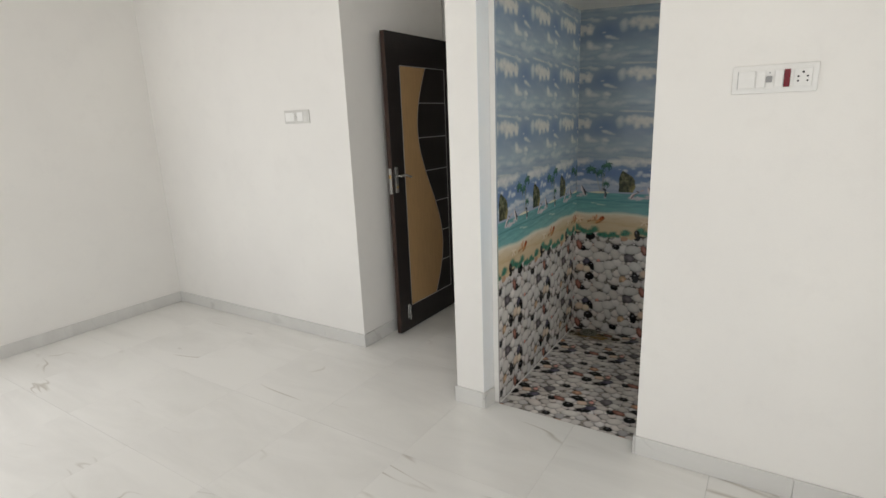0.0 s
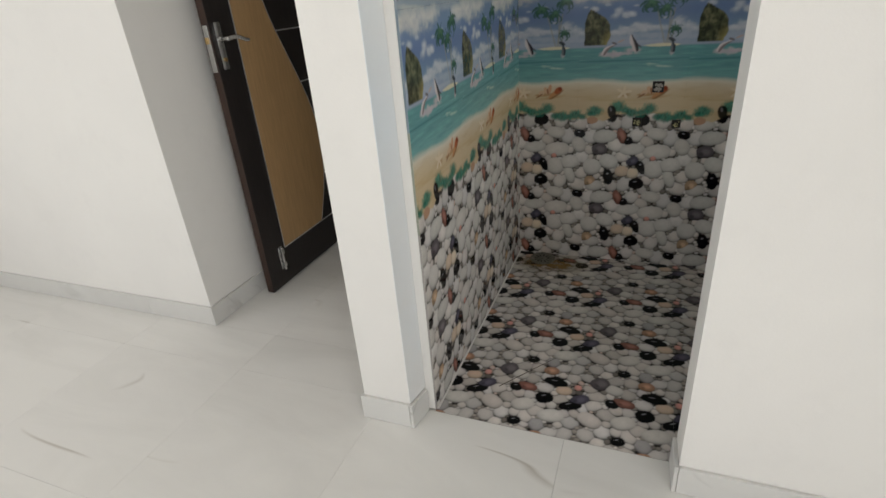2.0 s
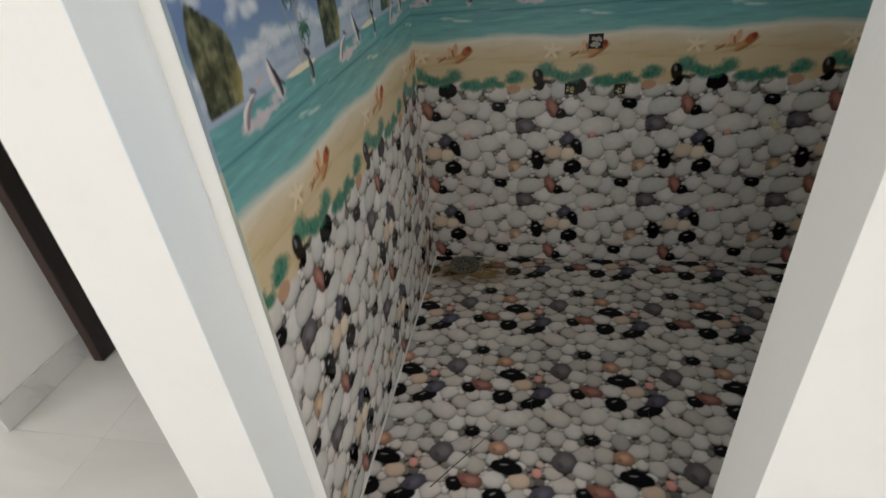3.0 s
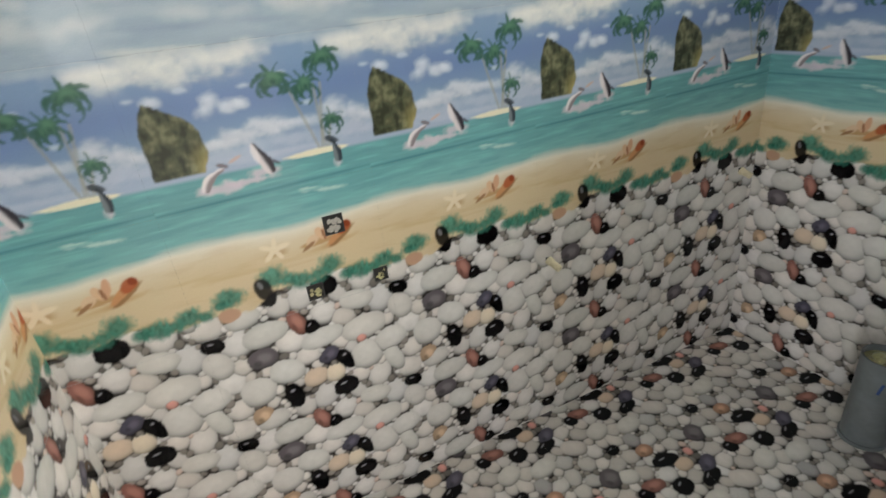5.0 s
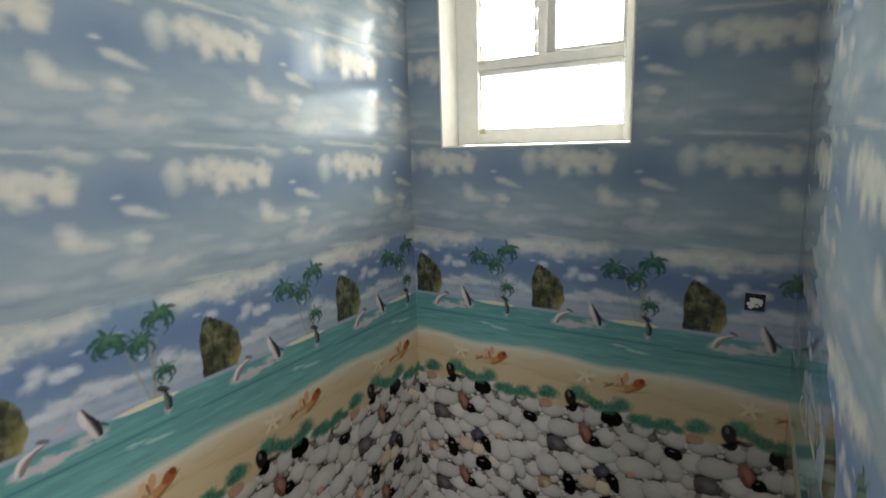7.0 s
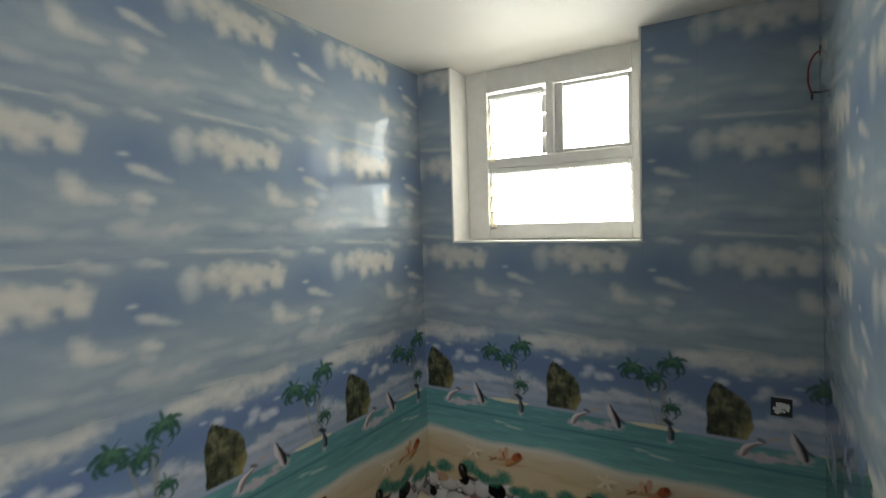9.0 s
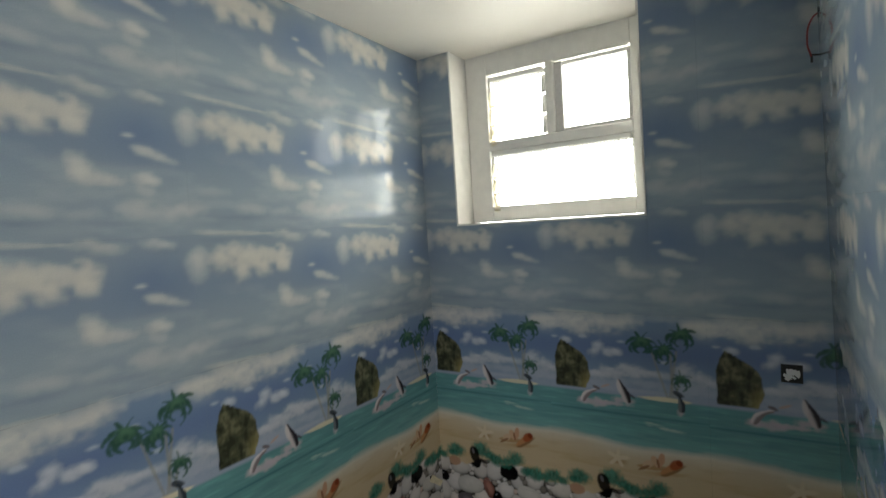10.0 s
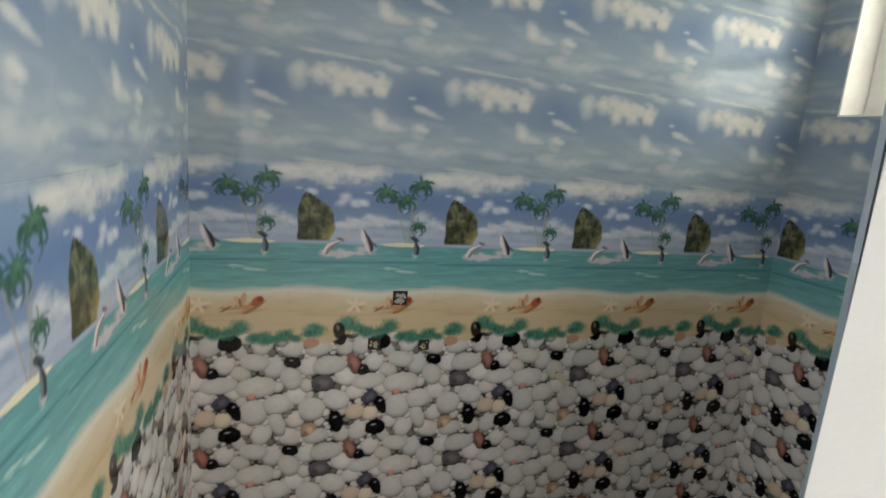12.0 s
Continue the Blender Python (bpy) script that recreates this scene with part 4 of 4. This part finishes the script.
# ---- the door ----
def make_door():
    """Leaf in its own frame: y from its free edge, x out of the visible face, z up."""
    door = thing("door", (-1.865, 2.918, 0.008), "dark wenge door standing open, tan wave panel and silver strips", "door")
    width, height, thick = 0.877, 2.14, 0.038
    part("leaf", boxes((-thick, 0, 0, width, 0, height), bevel=0.002), WENGE, door)
    part("edge_band", boxes((-thick + 0.002, -0.002, -0.0015, 0.0005, 0.002, height - 0.002)), EDGE_WOOD, door, "reddish brown free edge")
    z0, z1, y0, y1 = 0.185, 1.925, 0.147, 0.717

    def wave(z):
        return 0.469 + 0.143 * math.cos(math.pi * (z - 0.6) / 0.9)

    steps = 40
    bm = bmesh.new()
    front = []
    for k in range(steps + 1):
        z = z0 + (z1 - z0) * k / steps
        front.append((bm.verts.new((0.0025, y0, z)), bm.verts.new((0.0025, wave(z), z))))
    for p, q in zip(front, front[1:]):
        bm.faces.new((p[0], p[1], q[1], q[0]))
    got = bmesh.ops.extrude_face_region(bm, geom=list(bm.faces))["geom"]
    bmesh.ops.translate(bm, verts=[v for v in got if isinstance(v, bmesh.types.BMVert)], vec=(-0.002, 0, 0))
    part("wave_panel", bm, TAN, door, "tan veneer panel with a wavy edge")
    bm = bmesh.new()
    rows = []
    for k in range(steps + 1):
        z = z0 + (z1 - z0) * k / steps
        rows.append([bm.verts.new((x, wave(z) + d, z)) for x, d in ((0.0005, 0.0), (0.0034, 0.0), (0.0034, 0.005), (0.0005, 0.005))])
    for p, q in zip(rows, rows[1:]):
        for i in range(4):
            bm.faces.new((p[i], p[(i + 1) % 4], q[(i + 1) % 4], q[i]))
    part("wave_strip", bm, SILVER, door)
    for k in range(8):
        z = z0 + (z1 - z0) * k / 7
        start = wave(z) + 0.005 if 0 < k < 7 else y0
        part("silver_strip", boxes((0.0005, 0.003, start, y1, z - 0.003, z + 0.003)), SILVER, door)
    part("silver_strip", boxes((0.0005, 0.003, y1, y1 + 0.006, z0 - 0.003, z1 + 0.003)), SILVER, door)
    part("silver_strip", boxes((0.0005, 0.0032, y0 - 0.004, y0, z0, z1)), SILVER, door)
    # handle
    plate = part("handle_plate", boxes((0, 0.008, 0.022, 0.058, 1.06, 1.245), bevel=0.006), CHROME, door, "brushed chrome handle plate", True)
    bm = bmesh.new()
    tube(bm, 0.009, 0.009, 0.045, pose(0.006, 0.04, 1.18, 0, 90, 0), 16)
    for k in range(9):
        s = k / 8
        y, x, z = 0.04 + 0.115 * s, 0.05 + 0.008 * math.sin(3.1 * s), 1.18 + 0.006 * math.sin(5 * s) - 0.01 * s
        got = bmesh.ops.create_uvsphere(bm, u_segments=10, v_segments=6, radius=0.0105 - 0.003 * s)["verts"]
        bmesh.ops.transform(bm, matrix=pose(x, y, z) @ Matrix.Diagonal((0.75, 1.2, 1, 1)), verts=got)
    part("lever", bm, CHROME, plate, "", True)
    bm = bmesh.new()
    tube(bm, 0.008, 0.008, 0.01, pose(0.004, 0.04, 1.1, 0, 90, 0), 14)
    part("key_cylinder", bm, BRASS, plate)
    lock = part("lock_faceplate", boxes((-0.031, -0.007, -0.004, -0.0012, 1.055, 1.235), bevel=0.001), CHROME, door, "steel lock plate on the free edge")
    part("latch", boxes((-0.026, -0.012, -0.012, -0.004, 1.165, 1.19), bevel=0.002), BRASS, lock, "brass latch")
    # bolt near the foot
    bolt = part("tower_bolt", boxes((0, 0.005, 0.09, 0.122, 0.085, 0.205), bevel=0.002), CHROME, door, "small chrome bolt near the foot")
    bm = bmesh.new()
    tube(bm, 0.0065, 0.0065, 0.12, pose(0.012, 0.106, 0.082), 14)
    part("bolt_rod", bm, CHROME, bolt, "", True)
    part("bolt_bracket", boxes((0.003, 0.02, 0.096, 0.116, 0.165, 0.195), (0.003, 0.02, 0.096, 0.116, 0.098, 0.122), bevel=0.003), CHROME, bolt, "", True)
    for z in (0.25, 1.05, 1.85):
        bm = bmesh.new()
        tube(bm, 0.008, 0.008, 0.1, pose(0.006, width + 0.006, z), 14)
        part("hinge", bm, CHROME, door, "", True)
    return door


make_door()
frame_thing = thing("door_frame", (-1.47, 3.81, 0), "dark wooden door frame at the passage end", "door frame", kind="structure")
part("jamb", boxes((-0.45, -0.4, 0.0, 0.1, 0, 2.15), bevel=0.003), WENGE, frame_thing)
part("jamb", boxes((0.4, 0.449, 0.0, 0.1, 0, 2.15), bevel=0.003), WENGE, frame_thing)
part("head", boxes((-0.45, 0.449, 0.0, 0.1, 2.15, 2.2), bevel=0.003), WENGE, frame_thing)


# ---- switch plates ----
def make_switches(x, y, z, width, height, modules, label, knob=None, body=None):
    """A flush switch plate on a wall that faces -y, centred at x, z."""
    plate = thing("switch_plate", (x, y, z), label, "switch", "switch plates")
    part("surround", boxes((-width / 2, width / 2, -0.009, 0, -height / 2, height / 2), bevel=0.004), body or SWITCH_WHITE, plate, "", True)
    part("inner_frame", boxes((-width / 2 + 0.016, width / 2 - 0.016, -0.0115, -0.009, -height / 2 + 0.014, height / 2 - 0.014), bevel=0.001), body or SWITCH_WHITE, plate)
    half = 0.027
    for kind, at in modules:
        if kind == "switch":
            rocker = part("rocker", boxes((at - half, at + half, -0.0165, -0.0115, -0.03, 0.03), bevel=0.002), SWITCH_WHITE, plate)
            part("gap", boxes((at - half - 0.0015, at - half, -0.0135, -0.0115, -0.031, 0.031)), SWITCH_GREY, rocker)
        elif kind == "regulator":
            rocker = part("rocker", boxes((at - half, at + half * 0.1, -0.0165, -0.0115, -0.03, 0.03), bevel=0.002), SWITCH_WHITE, plate)
            part("knob", boxes((at + half * 0.15, at + half * 0.85, -0.02, -0.0115, -0.012, 0.01), bevel=0.003), knob or SWITCH_GREY, plate, "small regulator knob")
            part("mark", boxes((at + half * 0.45, at + half * 0.6, -0.0122, -0.0115, 0.018, 0.024)), SWITCH_GREY, plate)
        elif kind == "indicator":
            rocker = part("rocker", boxes((at - half, at - 0.001, -0.0165, -0.0115, -0.03, 0.03), bevel=0.002), SWITCH_WHITE, plate)
            part("indicator", boxes((at + 0.001, at + 0.02, -0.0155, -0.0115, -0.03, 0.03), bevel=0.002), SWITCH_RED, plate, "dark red indicator lamp")
        elif kind == "socket":
            face = part("socket", boxes((at - half, at + half, -0.0145, -0.0115, -0.03, 0.03), bevel=0.002), SWITCH_WHITE, plate)
            # thin black discs on the face paint the shade inside the pin holes
            for dx, dz, r in ((0, 0.017, 0.0042), (-0.0135, 0.003, 0.0034), (0.0135, 0.003, 0.0034), (-0.0135, -0.012, 0.0034), (0.0135, -0.012, 0.0034)):
                bm = bmesh.new()
                tube(bm, r, r, 0.0008, pose(at + dx, -0.0144, dz, 90, 0, 0), 12)
                part("socket_hole", bm, BLACK, face)
    return plate


make_switches(0.367, 2.29, 1.663, 0.262, 0.098, (("switch", -0.085), ("regulator", -0.028), ("indicator", 0.029), ("socket", 0.086)), "white modular switch plate with a red indicator and a socket")
make_switches(-2.428, 2.62, 1.617, 0.24, 0.09, (("switch", -0.075), ("regulator", -0.02), ("switch", 0.04)), "greyish white modular switch plate on the white wall", SWITCH_DULL, SWITCH_DULL)

# ---- bathroom things ----
pipe = thing("drain_pipe", (1.108, 3.08, 0.0), "grey plastic pipe standing open on the pebble floor", "pipe")
bm = bmesh.new()
ring(bm, 0.056, 0.0515, 0.293, Matrix.Identity(4))
part("pipe_wall", bm, PVC_GREY, pipe, "", True)
bm = bmesh.new()
ring(bm, 0.0605, 0.0562, 0.012, pose(0, 0, 0.0))
part("pipe_collar", bm, PVC_GREY, pipe, "", True)
bm = bmesh.new()
tube(bm, 0.051, 0.051, 0.02, pose(0, 0, 0.255), 32)
for k in range(14):
    got = bmesh.ops.create_icosphere(bm, subdivisions=2, radius=0.008 + 0.008 * random.random())["verts"]
    a, r = random.random() * 6.28, 0.036 * random.random()
    bmesh.ops.transform(bm, matrix=pose(r * math.cos(a), r * math.sin(a), 0.274) @ Matrix.Diagonal((1.4, 1, 0.6, 1)), verts=got)
part("plug", bm, PLUG, pipe, "crumpled yellowish plug inside the mouth", True)
bm = bmesh.new()
for k in range(6):
    a = radians(206 + 1.2 * k)
    z = 0.2 + 0.006 * k
    box(bm, -0.0006, 0.0006, -0.0035, 0.0035, 0, 0.006, m=pose(0.0562 * math.cos(a), 0.0562 * math.sin(a), z, 0, 0, math.degrees(a)))
part("ink_mark", bm, BLUE_INK, pipe, "short blue ink stroke")

drain = thing("floor_drain", (-0.655, 3.58, 0.0), "round tarnished steel drain cover in a rusty corner", "drain")
bm = bmesh.new()
ring(bm, 0.064, 0.052, 0.006, pose(0, 0, 0.001))
part("rim", bm, STEEL, drain, "", True)
bm = bmesh.new()
tube(bm, 0.052, 0.05, 0.0035, pose(0, 0, 0.001), 32)
part("cover", bm, STEEL, drain, "", True)
# raised dark bars paint the shade of the drain's slots
for k in range(12):
    a = 2 * math.pi * k / 12
    bm = bmesh.new()
    box(bm, 0.022, 0.042, -0.0022, 0.0022, 0.0045, 0.0052, m=pose(0, 0, 0, 0, 0, math.degrees(a)))
    part("slot", bm, HOLLOW_SHADE, drain)
bm = bmesh.new()
tube(bm, 0.008, 0.007, 0.004, pose(0, 0, 0.004), 16)
part("knob", bm, STEEL, drain, "", True)
bm = bmesh.new()
bmesh.ops.create_grid(bm, x_segments=1, y_segments=1, size=0.21)
bmesh.ops.translate(bm, verts=bm.verts, vec=(0.0, 0.0, 0.0))
stain = new("rust_stain", mesh_of("rust_stain", bm, RUST))
stain.location = (-0.615, 3.535, 0.0012)
stain.scale = (1.0, 0.5, 1.0)
tagged(stain, "thin orange rust stain round the floor drain", "stain")


bm = bmesh.new()
tube(bm, 0.0013, 0.0008, 0.27, pose(-0.616, 2.566, 0.0021, 0, 90, 52), 8)
straw = tagged(new("straw", mesh_of("straw", bm, STRAW, True)), "thin dark broom straw lying on the pebble floor", "straw")
structure("trim", boxes((LEFT, LEFT + 0.005, 2.4, BACK, 0.0005, 0.006)), GROUT, "white grout bead along the foot of the tiled wall", "trim")


def wall_point(place, turn, size, label, cap, nipple=0.0):
    """A square cut in the tiles with a plumbing or wiring point in it; its front looks along -y before the turn."""
    ob = thing("wall_outlet", place, label, "outlet", "unfinished wall outlets")
    ob.rotation_euler = (0, 0, radians(turn))
    s, d = size / 2, 0.0024
    part("cut_edge", boxes((-s, -s + d, -0.0012, 0.02, -s, s), (s - d, s, -0.0012, 0.02, -s, s), (-s + d, s - d, -0.0012, 0.02, -s, -s + d), (-s + d, s - d, -0.0012, 0.02, s - d, s)), BLACK, ob, "dark rough cut in the tile")
    # almost flush dark plate paints the shade inside the cut
    part("recess", boxes((-s + d, s - d, -0.0004, 0.02, -s + d, s - d)), HOLLOW_SHADE, ob)
    bm = bmesh.new()
    for k in range(40 if cap is SWITCH_WHITE else 30):
        got = bmesh.ops.create_icosphere(bm, subdivisions=1, radius=size * (0.08 + 0.1 * random.random()))["verts"]
        for v in got:
            v.co *= 0.7 + 0.6 * random.random()
        bmesh.ops.transform(bm, matrix=pose((random.random() - 0.5) * size * 0.56, 0.0006, (random.random() - 0.6) * size * 0.56, 0, 90 * random.random(), 0) @ Matrix.Diagonal((1.2, 0.25, 1, 1)), verts=got)
    part("filling", bm, cap, ob, "", True)
    if nipple:
        bm = bmesh.new()
        ring(bm, 0.0105, 0.0075, nipple, pose(0, 0, 0, 112, 0, 14), 18)
        stub = part("pipe_stub", bm, PVC_CREAM, ob, "short cream pipe stub", True)
        bm = bmesh.new()
        ring(bm, 0.0128, 0.0106, nipple * 0.3, pose(0, 0, 0, 112, 0, 14), 18)
        part("stub_collar", bm, PVC_CREAM, stub, "", True)
    return ob


wall_point((-0.178, BACK, 0.859), 0, 0.047, "square cut in the sand-coloured tile with crumbled plaster", PLASTER)
wall_point((-0.252, BACK, 0.706), 0, 0.04, "square cut in the pebble tile with a capped pipe", PLUG)
wall_point((-0.089, BACK, 0.7), 0, 0.036, "square cut in the pebble tile with a capped pipe", PLUG)
wall_point((0.412, BACK, 0.577), 0, 0.019, "cream pipe stub standing out of the pebble tile", PLUG, 0.045)
wall_point((1.2, BACK, 0.664), 0, 0.019, "cream pipe stub standing out of the corner tile", PLUG, 0.04)
wall_point((RIGHT, 2.574, 1.136), -90, 0.046, "square wiring cut stuffed with white paper in the tile", SWITCH_WHITE)


def make_wire():
    curve = bpy.data.curves.new("wire", "CURVE")
    curve.dimensions, curve.bevel_depth, curve.bevel_resolution = "3D", 0.0022, 2
    spline = curve.splines.new("BEZIER")
    spline.bezier_points.add(3)
    for p, co in zip(spline.bezier_points, ((0, 0, 0.055), (0, 0.012, 0.046), (-0.003, 0.024, -0.008), (0, 0.016, -0.045))):
        p.co, p.handle_left_type, p.handle_right_type = co, "AUTO", "AUTO"
    curve.materials.append(RED_WIRE)
    made = bpy.data.meshes.new_from_object(new("wire_path", curve))
    bpy.data.objects.remove(bpy.data.objects["wire_path"])
    return made


wires = thing("loose_wires", (1.244, 2.5012, 1.935), "short red wires hanging loose from the tiled wall", "wires")
red = new("wire", make_wire())
red.parent = wires
bm = bmesh.new()
tube(bm, 0.0026, 0.0026, 0.014, pose(0, 0.016, -0.056), 10)
part("bare_end", bm, BLACK, red)
bm = bmesh.new()
tube(bm, 0.0024, 0.0024, 0.03, pose(0, 0.02, -0.038, 98, 0, 0), 10)
part("second_wire", bm, BLACK, wires, "black taped wire end")
# solid dark disc paints the shade in the conduit's mouth
bm = bmesh.new()
tube(bm, 0.012, 0.012, 0.004, pose(0, -0.001, 0.055, -90, 0, 0), 16)
part("conduit_mouth", bm, HOLLOW_SHADE, wires)

# ---- floor tiles of the room ----
MARBLE_SIZE, SEAM_X, SEAM_Y = 0.64, -0.355, 2.386


def marble_mesh(w, d):
    bm = bmesh.new()
    box(bm, 0.0004, w - 0.0004, 0.0004, d - 0.0004, -0.012, 0.0)
    return mesh_of("marble_tile", bm, MARBLE)


whole = marble_mesh(MARBLE_SIZE, MARBLE_SIZE)


def lay_marble(x0, x1, y0, y1):
    i0, i1 = math.floor((x0 - SEAM_X) / MARBLE_SIZE), math.ceil((x1 - SEAM_X) / MARBLE_SIZE)
    j0, j1 = math.floor((y0 - SEAM_Y) / MARBLE_SIZE), math.ceil((y1 - SEAM_Y) / MARBLE_SIZE)
    for i in range(i0, i1):
        for j in range(j0, j1):
            a, b = max(x0, SEAM_X + i * MARBLE_SIZE), min(x1, SEAM_X + (i + 1) * MARBLE_SIZE)
            c, d = max(y0, SEAM_Y + j * MARBLE_SIZE), min(y1, SEAM_Y + (j + 1) * MARBLE_SIZE)
            if b - a < 0.01 or d - c < 0.01:
                continue
            full = b - a > MARBLE_SIZE - 0.001 and d - c > MARBLE_SIZE - 0.001
            ob = new("floor_tile", whole if full else marble_mesh(b - a, d - c))
            ob.location = (a, c, 0)
            ob.parent = floor_base


lay_marble(ROOM_W, ROOM_E, ROOM_S, 2.386)
lay_marble(ROOM_W, -0.84, 2.386, 2.62)
lay_marble(-1.975, -1.02, 2.62, 5.1)

# ---- printed floor tiles of the bathroom ----
bath_floor = structure("floor_bathroom", boxes((-0.83, 1.275, 2.387, 3.66, -0.011, -0.006)), GROUT, "bathroom floor of tiles printed with pebbles", "floor")
FX0, FY0 = -0.525 - FU, 2.595 - FV
for i in range(-2, 8):
    for j in range(-2, 6):
        a, b = max(LEFT - 0.004, FX0 + i * FLOOR_TILE), min(RIGHT + 0.004, FX0 + (i + 1) * FLOOR_TILE)
        c, d = max(2.387, FY0 + j * FLOOR_TILE), min(BACK + 0.004, FY0 + (j + 1) * FLOOR_TILE)
        if b - a < 0.004 or d - c < 0.004:
            continue
        me = printed_tile("floor", a - FX0 - i * FLOOR_TILE, b - FX0 - i * FLOOR_TILE, c - FY0 - j * FLOOR_TILE, d - FY0 - j * FLOOR_TILE, FLOOR_PRINT, 0.006)
        ob = new("pebble_tile", me)
        ob.location = (a, c, 0)
        ob.parent = bath_floor

# ---- printed wall tiles of the bathroom ----
ROW0 = 0.067
ROWS = [("pebbles", ROW0 - TILE_H), ("pebbles", ROW0), ("pebbles", ROW0 + TILE_H), ("shore", ROW0 + 2 * TILE_H), ("horizon", ROW0 + 3 * TILE_H), ("sky", ROW0 + 4 * TILE_H), ("sky", ROW0 + 5 * TILE_H), ("sky", ROW0 + 6 * TILE_H), ("sky", ROW0 + 7 * TILE_H)]


def clad(parent, origin, turn, length, seam, top, hole=None, lean=0.0):
    """Cover a wall with tiles. origin: the lower left end as seen from the room; turn: degrees about z of the wall's run;
    seam: a vertical joint's distance from that end; hole: (from, to, low, high) left open."""
    place = pose(*origin, 0, 0, turn) @ pose(0, 0, 0, 90, 0, 0) @ pose(0, 0, 0, lean, 0, 0)
    first = math.floor(-seam / TILE_W)
    for kind, z in ROWS:
        for i in range(first, first + 8):
            s = seam + i * TILE_W
            a, b, c, d = max(0.0, s), min(length, s + TILE_W), max(0.0, z), min(top, z + TILE_H)
            if b - a < 0.006 or d - c < 0.006:
                continue
            pieces = [(a, b, c, d)]
            if hole:
                h0, h1, g0, g1 = hole
                cut = []
                for a2, b2, c2, d2 in pieces:
                    if b2 <= h0 or a2 >= h1 or d2 <= g0 or c2 >= g1:
                        cut.append((a2, b2, c2, d2))
                        continue
                    for piece in ((a2, h0, c2, d2), (h1, b2, c2, d2), (max(a2, h0), min(b2, h1), c2, g0), (max(a2, h0), min(b2, h1), g1, d2)):
                        if piece[1] - piece[0] > 0.004 and piece[3] - piece[2] > 0.004:
                            cut.append(piece)
                pieces = cut
            for a2, b2, c2, d2 in pieces:
                ob = new("wall_tile", printed_tile(kind, a2 - s, b2 - s, c2 - z, d2 - z, WALL_PRINT))
                ob.matrix_world = place @ Matrix.Translation((a2, c2, 0))
                ob.parent = parent


clad(wall_back, (LEFT, BACK, 0), 0, RIGHT - LEFT, 0.382 - LEFT, 2.24)
clad(wall_pier, (LEFT, 2.395, 0), 90, BACK - 2.395, -0.008, 2.24)
clad(wall_window, (RIGHT, BACK, 0), -90, BACK - 2.455, -0.012, 2.14, (BACK - WIN_Y1 - 0.006, BACK - WIN_Y0 + 0.006, WIN_Z0 - 0.006, 2.2))
clad(wall_front, (RIGHT, 2.4635, 0), 182.24, RIGHT - 0.014, 0.18, 2.2, None, 1.15)
